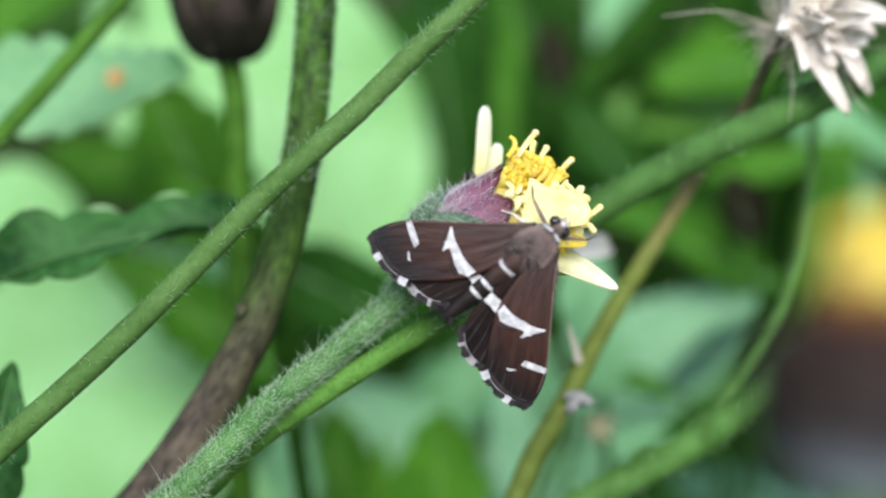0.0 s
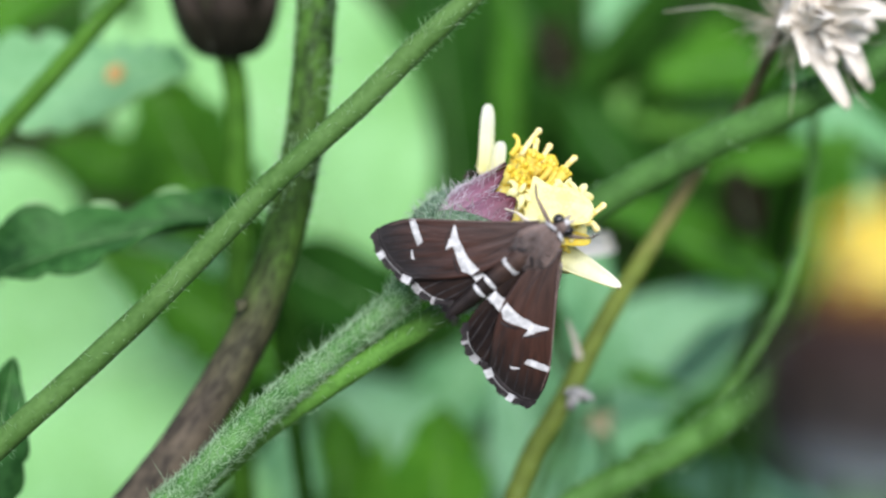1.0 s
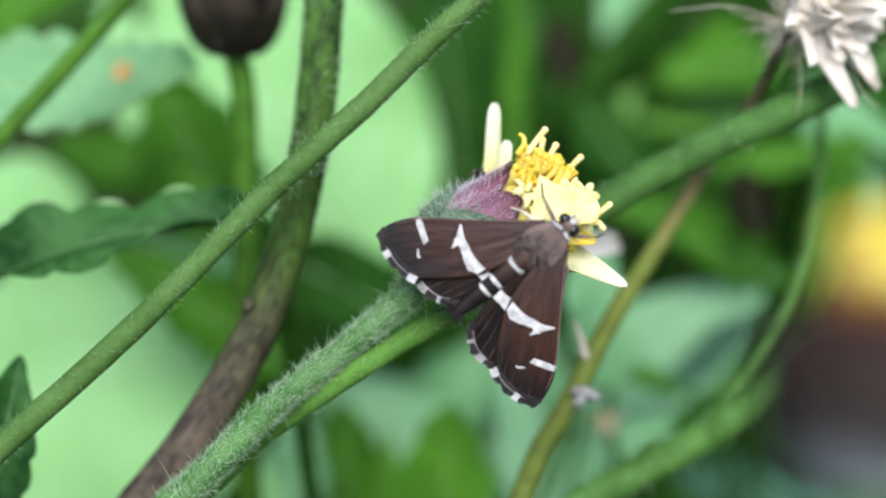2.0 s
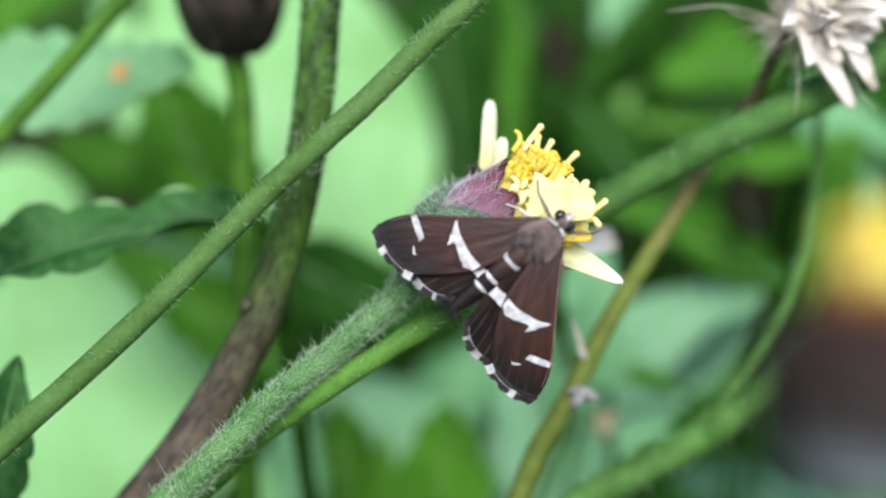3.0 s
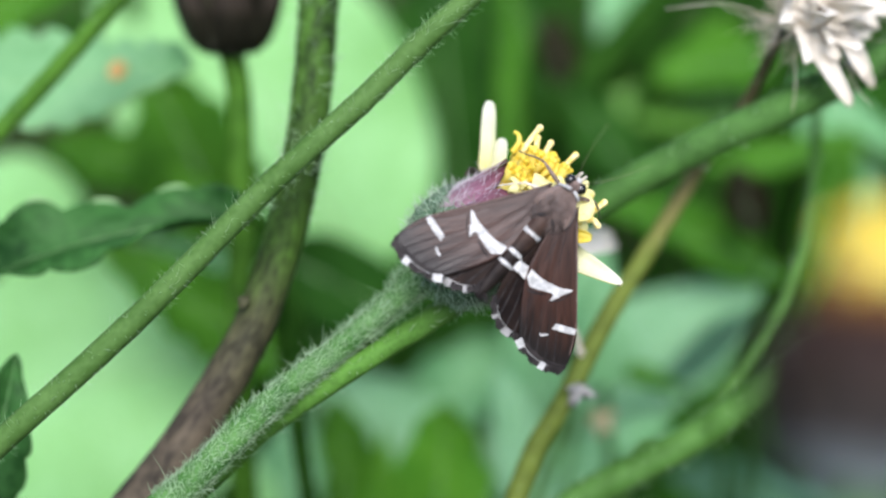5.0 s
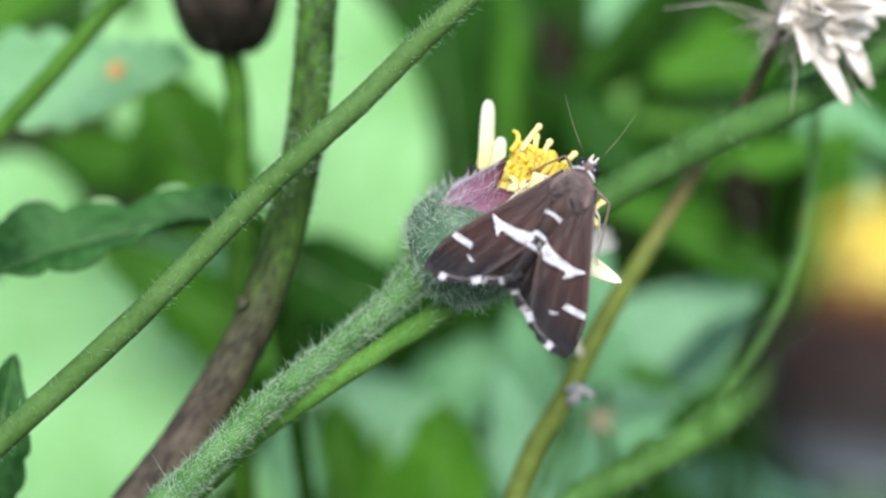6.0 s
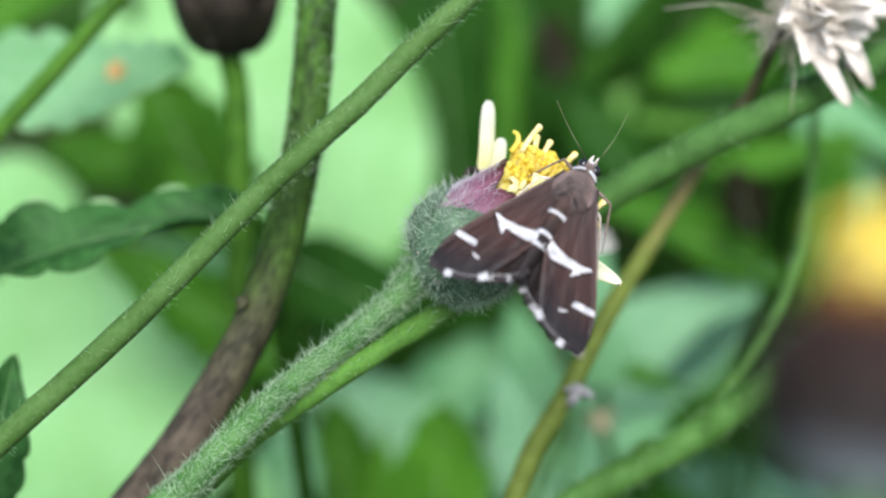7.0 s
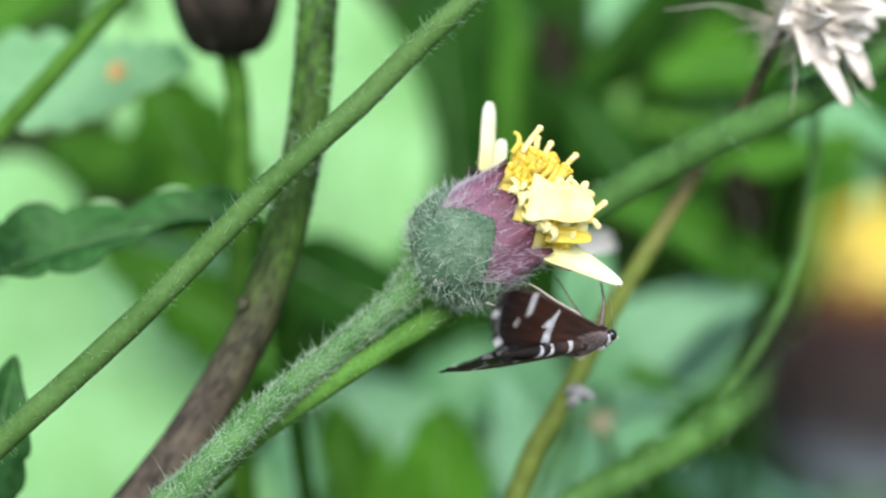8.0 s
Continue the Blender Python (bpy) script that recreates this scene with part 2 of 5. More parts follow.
def tube(bm, pts, radii, n=10, steps=6, rough=0.0, ribs=0, flat=1.0):
    """A tapered tube through pts, with a UV map: around and along. Returns the line, its frames and radii."""
    line = spline(pts, steps) if steps > 1 else [Vector(p) for p in pts]
    fr = frames(line)
    uv = bm.loops.layers.uv.verify()
    rr = np.interp(np.linspace(0, 1, len(line)), np.linspace(0, 1, len(radii)), radii)
    length = [0.0]
    for a, b in zip(line, line[1:]):
        length.append(length[-1] + (b - a).length)
    rings = []
    for p, (t, s, b), r in zip(line, fr, rr):
        ring = []
        for j in range(n):
            a = 2 * math.pi * j / n
            k = r * (1 + (0.06 * math.cos(a * ribs) if ribs else 0))
            q = p + (s * math.cos(a) + b * math.sin(a) * flat) * k
            if rough:
                q += (q - p).normalized() * rough * noise.noise(q * 1.3)
            ring.append(bm.verts.new(q))
        rings.append(ring)
    for i in range(len(rings) - 1):
        for j in range(n):
            f = bm.faces.new((rings[i][j], rings[i][(j + 1) % n], rings[i + 1][(j + 1) % n], rings[i + 1][j]))
            for lp, (uu, vv) in zip(f.loops, ((j, i), (j + 1, i), (j + 1, i + 1), (j, i + 1))):
                lp[uv].uv = (uu / n, length[vv] / length[-1])
    bm.faces.new(rings[0][::-1])
    bm.faces.new(rings[-1])
    return line, fr, rr


def hair(bm, root, way, bend, length, thick):
    """One bent tapering hair."""
    way = way.normalized()
    s = way.orthogonal().normalized()
    b = way.cross(s)
    q1, q2 = root + way * length * 0.4, root + way * length * 0.75 + bend * length * 0.14
    tip = root + way * length * 0.95 + bend * length * 0.5
    rings = []
    for p, r in ((root - way * thick, thick), (q1, thick * 0.85), (q2, thick * 0.6)):
        rings.append([bm.verts.new(p + (s * math.cos(a) + b * math.sin(a)) * r) for a in (0, 2.094, 4.189)])
    end = bm.verts.new(tip)
    for j in range(3):
        for lo, hi in zip(rings, rings[1:]):
            bm.faces.new((lo[j], lo[(j + 1) % 3], hi[(j + 1) % 3], hi[j]))
        bm.faces.new((rings[2][j], rings[2][(j + 1) % 3], end))


def hairs_on(bm, line, fr, rr, count, length, thick, lean, rnd, span=(0.0, 1.0), press=1.0, loose=0.35):
    for _ in range(count):
        x = rnd.uniform(*span) * (len(line) - 1.001)
        i, f = int(x), x % 1
        p = line[i].lerp(line[i + 1], f)
        t, s, b = fr[i]
        a = rnd.uniform(0, 2 * math.pi)
        out = s * math.cos(a) + b * math.sin(a)
        r = rr[i] * (1 - f) + rr[i + 1] * f
        jit = Vector((rnd.gauss(0, 1), rnd.gauss(0, 1), rnd.gauss(0, 1))) * loose
        hair(bm, p + out * r * 0.97, out * press + t * rnd.gauss(lean, 0.3) + jit * 0.6, t * rnd.uniform(-0.2, 0.9) * (1 if lean >= 0 else -1) + jit, length * rnd.uniform(0.5, 1.25), thick * rnd.uniform(0.7, 1.2))


def leaf_shape(length, width, teeth, fold, curl, wave, seed, ns=36, nt=10, sharp=1.25, wide=0.42, arch=0.0, bite=0.24):
    """A toothed leaf blade from the origin along +y, its upper face to +z: verts, faces, uvs."""
    rnd = random.Random(seed)
    ph = rnd.uniform(0, 6)
    verts, uvs, faces = [], [], []
    for i in range(ns + 1):
        s = i / ns
        prof = (s ** (wide * 1.4)) * ((1 - s) ** (sharp * 0.62)) * 1.9
        prof = min(prof, 1.0)
        for j in range(-nt, nt + 1):
            t = j / nt
            edge = 1.0
            if teeth:
                saw = (s * teeth + (0.37 if j > 0 else 0)) % 1
                edge = 1 - bite * (1 - math.sin(math.pi * saw ** 0.7) ** 0.6) * abs(t) ** 3 * min(1, 6 * s)
            x = t * prof * width / 2 * edge
            vein = 0.06 * math.cos((s - abs(t) * 0.16) * 2 * math.pi * 9) * min(1, abs(t) * 4)
            z = fold * abs(x) - curl * length * s * s + arch * length * 4 * s * (1 - s) + wave * math.sin(s * 9 + ph + (1.5 if j > 0 else 0)) * t * t * width * 0.2
            z += vein * width * 0.06 - 0.012 * width * math.exp(-(t * 9) ** 2)
            y = s * length + (0.03 * length * math.sin(s * 5 + ph))
            verts.append((x, y, z))
            uvs.append((0.5 + t / 2, s))
    w = 2 * nt + 1
    for i in range(ns):
        for j in range(w - 1):
            faces.append((i * w + j, i * w + j + 1, (i + 1) * w + j + 1, (i + 1) * w + j))
    return verts, faces, uvs


def leaf_blade(parent, material, base, tip, normal, width, teeth=9, fold=0.25, curl=0.08, wave=0.5, seed=1, label="", place=Vector(), rim=0.0, rib=0.45, **more):
    """A leaf blade under parent, from base to tip (millimetres, world), facing normal."""
    y = (tip - base)
    length = y.length
    y.normalize()
    z = (normal - y * normal.dot(y)).normalized()
    x = y.cross(z)
    verts, faces, uvs = leaf_shape(length, width, teeth, fold, curl, wave, seed, **more)
    turn = Matrix((x, y, z)).transposed().to_4x4()
    me = bpy.data.meshes.new("leaf_blade")
    me.from_pydata([Vector(v) * MM for v in verts], [], faces)
    lay = me.uv_layers.new(name="UVMap")
    for lp in me.loops:
        lay.data[lp.index].uv = uvs[lp.vertex_index]
    ob = link("leaf_blade", me, material, parent, label, at=Matrix.Translation((base - place) * MM) @ turn)
    so = ob.modifiers.new("thickness", "SOLIDIFY")
    so.thickness, so.offset = 0.22 * MM, -1
    # midrib on the lower and upper face
    bm = bmesh.new()
    n = 14
    w = 2 * more.get("nt", 10) + 1
    rows = more.get("ns", 36)
    mids = [Vector(verts[round(k * rows / n) * w + w // 2]) for k in range(n + 1)]
    tube(bm, mids, [0.020 * width * rib, 0.013 * width * rib, 0.005 * width * rib], 6, 1)
    part("midrib", bm, "vein", ob)
    # curled edge at each tooth; its pale colour stands for the highlight there
    if rim:
        for c in range(1, teeth):
            bm = bmesh.new()
            at_ = rows * (c - 0.05) / teeth
            edge = [Vector(verts[round(at_ + k) * w + w - 1]) for k in range(-3, 4)]
            tube(bm, edge, [rim * 0.2, rim, rim * 1.2, rim * 0.2], 6, 1)
            part("rim_highlight", bm, "vein", ob, "curled leaf edge with its highlight put into a pale colour")
    return ob


# ---- ground ----
bm = bmesh.new()
rnd = random.Random(5)
ring_prev = None
radii = [0, 60, 120, 180, 240, 320, 420, 600, 1000, 3000, 20000, 200000, 2000000]
centre = bm.verts.new((0, 150, 0))
for r in radii[1:]:
    ring = []
    for j in range(48):
        a = 2 * math.pi * j / 48
        z = 5 * noise.noise(Vector((math.cos(a) * r, math.sin(a) * r, 0)) * 0.013) - 2 if r < 3000 else -2
        ring.append(bm.verts.new((math.cos(a) * r, 150 + math.sin(a) * r, z)))
    for j in range(48):
        if ring_prev is None:
            bm.faces.new((centre, ring[j], ring[(j + 1) % 48]))
        else:
            bm.faces.new((ring_prev[j], ring[j], ring[(j + 1) % 48], ring_prev[(j + 1) % 48]))
    ring_prev = ring
ground = part("ground", bm, "soil", None)
tagged(ground, "dark damp soil under the weeds", "ground", kind="structure")


# ---- undergrowth far behind ----
def undergrowth():
    rnd = random.Random(21)
    verts, faces = [], []
    for k in range(1500):
        front = k < 620
        a = rnd.uniform(-0.6, 0.6) if front else rnd.uniform(0.6, 5.68)
        dist = rnd.uniform(150, 430)
        x, y = math.sin(a) * dist * 1.1, math.cos(a) * dist - 60
        z = rnd.uniform(2, 62) * (1 if dist > 210 else 0.55) * (1 if front else 0.8)
        ln = rnd.uniform(22, 46)
        lv, lf, _ = leaf_shape(ln, ln * rnd.uniform(0.32, 0.6), 7, rnd.uniform(0.1, 0.4), rnd.uniform(0.05, 0.3), 0.6, k, ns=10, nt=3)
        turn = Euler((rnd.uniform(-0.5, 0.9), rnd.uniform(-0.5, 0.5), rnd.uniform(0, 6.28))).to_matrix()
        o = len(verts)
        verts += [(turn @ Vector(v) + Vector((x, y, z))) * MM for v in lv]
        faces += [tuple(i + o for i in f) for f in lf]
        # its stalk down into the soil
        o = len(verts)
        for h, r in ((z, 0.7), (-4, 0.9)):
            for j in range(3):
                verts.append(Vector((x + r * math.cos(j * 2.09), y + r * math.sin(j * 2.09), h)) * MM)
        faces += [(o + j, o + (j + 1) % 3, o + 3 + (j + 1) % 3, o + 3 + j) for j in range(3)]
    me = bpy.data.meshes.new("undergrowth")
    me.from_pydata(verts, [], faces)
    return tagged(link("undergrowth", me, "undergrowth", None), "dense green weed leaves over the soil behind the flowers", "undergrowth", kind="stuff")


undergrowth()


def foot_below(p, dx=0.0, dy=0.0):
    return Vector((p.x + dx, p.y + dy, -3.0))


def weed(material, base, tip, normal, width, label, teeth=8, stalk="deep_stem", lean=(0, 12), r=0.9, bend=4.0, **more):
    """A single broad leaf of a weed on its own stalk, rooted in the soil."""
    foot = foot_below(base, *lean)
    ob = thing("weed_leaf", foot, label, "leaf", "weed leaves behind the flowers")
    blade = leaf_blade(ob, material, base, tip, normal, width, teeth, place=foot, **more)
    bm = bmesh.new()
    way = (tip - base).normalized()
    low, near = base - way * bend + Vector((0, 0, -9)), base - way * bend * 0.4 + Vector((0, 0, -1.2))
    tube(bm, [Vector(), (foot.lerp(low, 0.5) - foot), low - foot, near - foot, base - foot + way * 0.3], [r * 1.3, r, r * 0.85, r * 0.7, r * 0.5], 8, 8)
    part("leaf_stalk", bm, stalk, ob)
    return ob, blade


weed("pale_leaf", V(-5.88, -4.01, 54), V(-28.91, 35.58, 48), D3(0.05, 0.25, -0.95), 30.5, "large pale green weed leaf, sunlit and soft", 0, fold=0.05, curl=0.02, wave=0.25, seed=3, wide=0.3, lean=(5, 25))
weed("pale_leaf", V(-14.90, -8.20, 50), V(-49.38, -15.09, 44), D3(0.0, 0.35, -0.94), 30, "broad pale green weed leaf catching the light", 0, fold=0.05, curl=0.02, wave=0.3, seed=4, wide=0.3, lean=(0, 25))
weed("green_leaf", V(-16.20, 0.30, 36), V(-22.60, 13.40, 34), D3(-0.2, 0.35, -0.9), 13.2, "mid-green weed leaf in half shade", 6, seed=5)
ob, blade = weed("dusty_leaf", V(-37.63, 10.77, 21), V(-16.75, 12.41, 18), D3(0.1, 0.5, -0.85), 9.4, "pale bluish-green toothed leaf with an orange rust spot", 9, rim=0.07, sharp=0.95, seed=6, fold=0.1, curl=0.0, lean=(-5, 20))
bm = bmesh.new()
bmesh.ops.create_icosphere(bm, subdivisions=2, radius=0.75, matrix=Matrix.Diagonal((1.1, 0.9, 0.2, 1)))
part("rust_spot", bm, "rust", blade, "orange rust spot", at=Matrix.Translation((-0.0001, 0.0157, 0.0002)))
weed("green_leaf", V(-11.95, -9.91, 38), V(-26.07, 0.48, 34), D3(0.2, 0.2, -0.95), 9, "mid-green weed leaf in half shade", 6, r=0.35, stalk="blue_stem", seed=7)
weed("shade_leaf", V(-13.50, -0.41, 40), V(-0.64, -6.84, 40), D3(0.1, 0.2, -0.97), 10, "weed leaf with its shade put into a dark green", 0, seed=28)
weed("shade_leaf", V(-14.17, -10.21, 42), V(-4.32, -2.71, 40), D3(0.2, 0.2, -0.95), 8, "weed leaf with its shade put into a dark green", 6, seed=8)
weed("mint_leaf", V(9.74, -16.51, 44), V(24.71, -1.76, 38), D3(-0.2, 0.6, -0.8), 14, "pale bluish-green weed leaf, smooth edged", 0, seed=9, fold=0.15)
weed("blue_leaf", V(42.25, -0.94, 50), V(31.03, 13.76, 44), D3(-0.3, 0.5, -0.8), 11, "bluish-green weed leaf behind the stems", 0, seed=10)
weed("yellow_leaf", V(27.69, 12.73, 54), V(15.06, 13.06, 52), D3(0, 0.3, -0.95), 8.5, "yellowish-green weed leaf, soft behind the stems", 0, seed=11)
weed("shade_leaf", V(14.75, 4.33, 62), V(7.34, 24.01, 58), D3(0.1, 0.1, -1), 14, "weed leaf with its shade put into a dark green", 5, seed=41)
weed("shade_leaf", V(2.00, 0.61, 68), V(-0.76, 28.21, 64), D3(0.1, 0.1, -1), 15, "weed leaf with its shade put into a dark green", 5, seed=42)
weed("green_leaf", V(5.72, 4.98, 50), V(6.52, 24.87, 48), D3(0.3, 0.3, -0.9), 3.2, "narrow fresh green weed leaf", 0, seed=43)
weed("green_leaf", V(28.92, 17.0, 50), V(18.6, 15.3, 48), D3(0, 0.4, -0.9), 9, "mid-green weed leaf in half shade", 5, seed=12)
weed("blue_leaf", V(18.02, 27.66, 58), V(14.56, 17.56, 52), D3(0, 0.5, -0.9), 6, "bluish-green weed leaf behind the stems", 0, seed=13)
weed("green_leaf", V(31.48, -7.63, 46), V(32.89, 10.15, 40), D3(-0.4, 0.3, -0.85), 7, "mid-green weed leaf in half shade", 5, seed=14)
weed("green_leaf", V(35.29, 8.56, 44), V(21.26, 7.04, 42), D3(0, 0.6, -0.8), 5, "mid-green weed leaf in half shade", 5, seed=15)
weed("green_leaf", V(28.30, -2.71, 40), V(12.30, 4.95, 36), D3(0, 0.5, -0.85), 7, "mid-green weed leaf in half shade", 5, seed=16)
weed("grass_leaf", V(-0.61, -24.97, 34), V(0.47, -12.50, 30), D3(0.1, 0.4, -0.9), 11.5, "fresh bright green weed leaf", 5, seed=17)
weed("grass_leaf", V(-5.97, -24.47, 36), V(-4.13, -14.44, 34), D3(0.3, 0.5, -0.8), 4, "fresh bright green weed leaf", 5, seed=18)
weed("mint_leaf", V(7.21, -25.12, 50), V(-13.96, -9.14, 40), D3(0, 0.5, -0.85), 16, "bluish-green weed leaf in half shade", 5, seed=19)
weed("blue_leaf", V(-11.36, -25.82, 54), V(5.96, -7.05, 44), D3(0, 0.5, -0.85), 15, "bluish-green weed leaf in half shade", 5, seed=20)
weed("blue_leaf", V(4.28, -20.46, 36), V(17.82, -12.90, 34), D3(0, 0.7, -0.7), 6, "pale bluish-green leaf low among the stems", 5, seed=22)
weed("slate_leaf", V(42.25, -25.61, 50), V(19.00, -18.67, 46), D3(0, 0.4, -0.9), 10, "dull bluish-green weed leaf low behind the stems", 5, seed=23)
weed("blue_leaf", V(12.17, -10.42, 28), V(10.24, 1.88, 25), D3(0.1, 0.4, -0.9), 7.0, "narrow bluish-green weed leaf", 4, seed=24, r=0.5)
weed("blue_leaf", V(10.84, -22.26, 46), V(6.57, -5.31, 42), D3(0, 0.45, -0.88), 9, "bluish-green weed leaf in half shade", 5, seed=44)
weed("shade_leaf", V(19.84, -25.80, 60), V(9.05, -10.23, 56), D3(0, 0.4, -0.9), 10, "weed leaf with its shade put into a dark green", 5, seed=25)
weed("blue_leaf", V(-9.31, -16.75, 46), V(-16.27, -6.10, 44), D3(0.1, 0.3, -0.95), 5.0, "bluish-green weed leaf in half shade", 4, seed=45)
weed("green_leaf", V(-29.52, 24.64, 44), V(-38.77, 17.50, 40), D3(0, 0.4, -0.9), 8, "mid-green weed leaf in half shade", 5, seed=26)
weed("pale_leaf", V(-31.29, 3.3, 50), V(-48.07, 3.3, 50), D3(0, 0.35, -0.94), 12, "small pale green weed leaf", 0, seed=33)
weed("toothed_leaf", V(-11.80, 2.0, 9), V(-31.81, -3.6, 8), D3(0.02, 0.72, -0.7), 7.4, "dark green coarsely toothed leaf with highlights coloured onto its rim", 5, seed=31, fold=0.55, curl=0.0, wave=0.8, arch=0.085, bite=0.34, bend=1.6, rim=0.13, rib=0.35, lean=(10, 8), r=0.7, ns=60)
weed("toothed_leaf", V(-27.88, -18.80, 4), V(-25.10, -6.22, 3), D3(0.2, 0.2, -0.95), 5.6, "small dark green toothed leaf", 5, seed=32, lean=(-4, 4), r=0.5)

weed("pale_leaf", V(-13.99, -24.47, 36), V(-15.42, -15.55, 36), D3(0.1, 0.4, -0.9), 5.2, "pale green weed leaf low among the stems", 0, seed=51)
weed("green_leaf", V(-17.83, 5.02, 38), V(-32.31, 8.87, 38), D3(0.1, 0.3, -0.9), 6.1, "mid-green weed leaf in half shade", 0, seed=62, wide=0.3)
weed("grass_leaf", V(-14.32, 0.70, 33), V(-21.07, 6.49, 33), D3(0.1, 0.4, -0.9), 3.3, "fresh bright green weed leaf", 0, seed=58)
weed("green_leaf", V(-7.53, -25.22, 40), V(-8.33, -11.72, 38), D3(0.1, 0.2, -0.95), 8.5, "mid-green weed leaf in half shade", 5, seed=52)
weed("mint_leaf", V(7.88, -23.47, 33), V(4.62, -8.66, 33), D3(0.1, 0.4, -0.9), 5.7, "pale bluish-green weed leaf low among the stems", 0, seed=57)
weed("blue_leaf", V(-12.75, -24.10, 37), V(-11.41, -12.53, 37), D3(0.1, 0.3, -0.9), 7.4, "bluish-green weed leaf in half shade", 5, seed=59)
weed("slate_leaf", V(24.52, -5.34, 37), V(16.98, -11.10, 36), D3(0.1, 0.3, -0.9), 3.4, "dull bluish-green weed leaf in half shade", 5, r=0.35, seed=63)
weed("green_leaf", V(18.69, -10.93, 34), V(12.11, -8.64, 34), D3(0.1, 0.3, -0.9), 2.0, "narrow mid-green weed leaf", 0, r=0.4, seed=60)
weed("shade_leaf", V(11.85, -21.79, 36), V(10.16, -15.11, 36), D3(0.1, 0.2, -0.9), 4.2, "weed leaf with its shade put into a dark green", 5, seed=61)
# two added blades whose black colour draws shaded gaps, not withered leaves
weed("gap_shade", V(10.07, 13.57, 42), V(8.90, 19.16, 42), D3(0.1, -0.2, -1), 4.4, "near-black blade that stands for a shaded gap among the weeds", 0, r=0.35, seed=53)
weed("gap_shade", V(24.40, 0.92, 34), V(22.86, 6.63, 34), D3(0.1, -0.2, -1), 4.8, "near-black blade that stands for a shaded gap among the weeds", 0, r=0.35, seed=55)
weed("shade_leaf", V(16.72, 5.36, 47), V(10.36, 14.44, 46), D3(0.1, 0.1, -1), 7.2, "weed leaf with its shade put into a dark green", 5, seed=54)

# ---- stalks ----
def stalk(name, pts, radii, material, label, category="stem", hairs=0, hair_len=0.6, lean=0.3, rough=0.05, seed=1, n=12, hair_mat="hair", span=(0.3, 1.0), thick=0.025):
    """A plant stalk from its foot in the soil through pts (world millimetres)."""
    foot = pts[0]
    ob = thing(name, foot, label, category)
    bm = bmesh.new()
    line, fr, rr = tube(bm, [p - foot for p in pts], radii, n, 10, rough)
    part("stalk", bm, material, ob)
    if hairs:
        bm = bmesh.new()
        hairs_on(bm, line, fr, rr, hairs, hair_len, thick, lean, random.Random(seed), span)
        tagged(part("hairs", bm, hair_mat, ob), "fine pale hairs", kind="stuff")
    return ob


def rooted(a, b, out=1.0):
    """Foot points for a stalk whose first points are a and b."""
    d = (a - b).normalized()
    p1 = a + d * 16 * out
    return [Vector((p1.x + d.x * 20, p1.y + d.y * 10 + 4, -3.0)), Vector((p1.x + d.x * 14, p1.y + d.y * 8 + 3, p1.z * 0.5)), p1]


a, b = V(-25.71, -11.81, -2), V(-17.50, -4.39, -2)
stalk("diagonal_stem", rooted(a, b, 0.6) + [a, b, V(-9.70, 3.54, -1), V(-4.60, 8.17, -1), V(-1.24, 11.52, -1), V(2.45, 15.20, 0), V(6.79, 20.79, 2)], [1.0, 0.95, 0.85, 0.72, 0.70, 0.70, 0.70, 0.68, 0.66, 0.6], "olive_stem",
      "straight green weed stem with short pale hairs", hairs=800, hair_len=0.5, thick=0.012, seed=2)
a, b = V(-19.57, -17.04, 4.5), V(-15.35, -11.63, 4.5)
stalk("brown_stem", rooted(a, b, 0.5) + [a, b, V(-11.76, -5.78, 4.5), V(-10.34, -2.33, 4.5), V(-9.19, 1.39, 4.5), V(-8.28, 5.44, 4.5), V(-7.71, 9.89, 5), V(-7.41, 15.13, 6), V(-7.21, 21.03, 8)], [1.7, 1.6, 1.5, 1.45, 1.38, 1.3, 1.25, 1.22, 1.2, 1.2, 1.2, 1.2], "woody_stem",
      "thick weed stem, brown and woody below, green above", hairs=520, hair_len=0.8, thick=0.02, lean=0.0, rough=0.07, seed=3, span=(0.65, 1))
scar = thing("stem_scar", V(-11.65, -3.23, 3), "dull scar of a lost leaf on the brown stem", "leaf scar")
bm = bmesh.new()
tube(bm, [Vector(), D3(-0.6, 0.5, -0.5) * 0.25, D3(-0.9, 0.3, -0.4) * 0.4], [0.5, 0.32, 0.12], 8, 4, 0.12)
part("nub", bm, "scar", scar)
a, b = V(-14.42, -14.28, 2.5), V(-9.78, -10.14, 0.6)
stalk("smooth_stem", rooted(a, b, 1.7) + [a, b, V(-4.22, -6.36, -0.3), V(0.55, -3.38, 1.8), V(5.03, -0.31, 6.5), V(9.74, 2.88, 7), V(15.80, 6.20, 7), V(21.45, 8.74, 7.5), V(28.84, 12.40, 9), V(35.16, 15.53, 11)], [0.9, 0.85, 0.76, 0.66, 0.64, 0.64, 0.74, 0.88, 1.02, 1.1, 1.1, 1.1, 1.1], "long_stem",
      "smooth bright green weed stem", hairs=160, hair_len=0.5, seed=4)
a, b = V(3.71, -18.16, 8), V(5.63, -12.91, 8)
stalk("drying_stem", rooted(a, b, 0.5) + [a, b, V(7.73, -9.24, 8), V(10.28, -4.56, 9), V(13.48, 0.39, 10.5), V(16.75, 5.62, 11), V(19.15, 9.09, 9.5), V(20.2, 11.70, 7.5), V(21.0, 13.76, 6)], [1.0, 0.9, 0.8, 0.72, 0.7, 0.68, 0.64, 0.60, 0.50, 0.40, 0.32, 0.30], "drying_stem",
      "olive stem drying to brown under the seed head", hairs=60, hair_len=0.4, seed=5)
a, b = V(4.10, -19.05, 9), V(9.40, -15.34, 9)
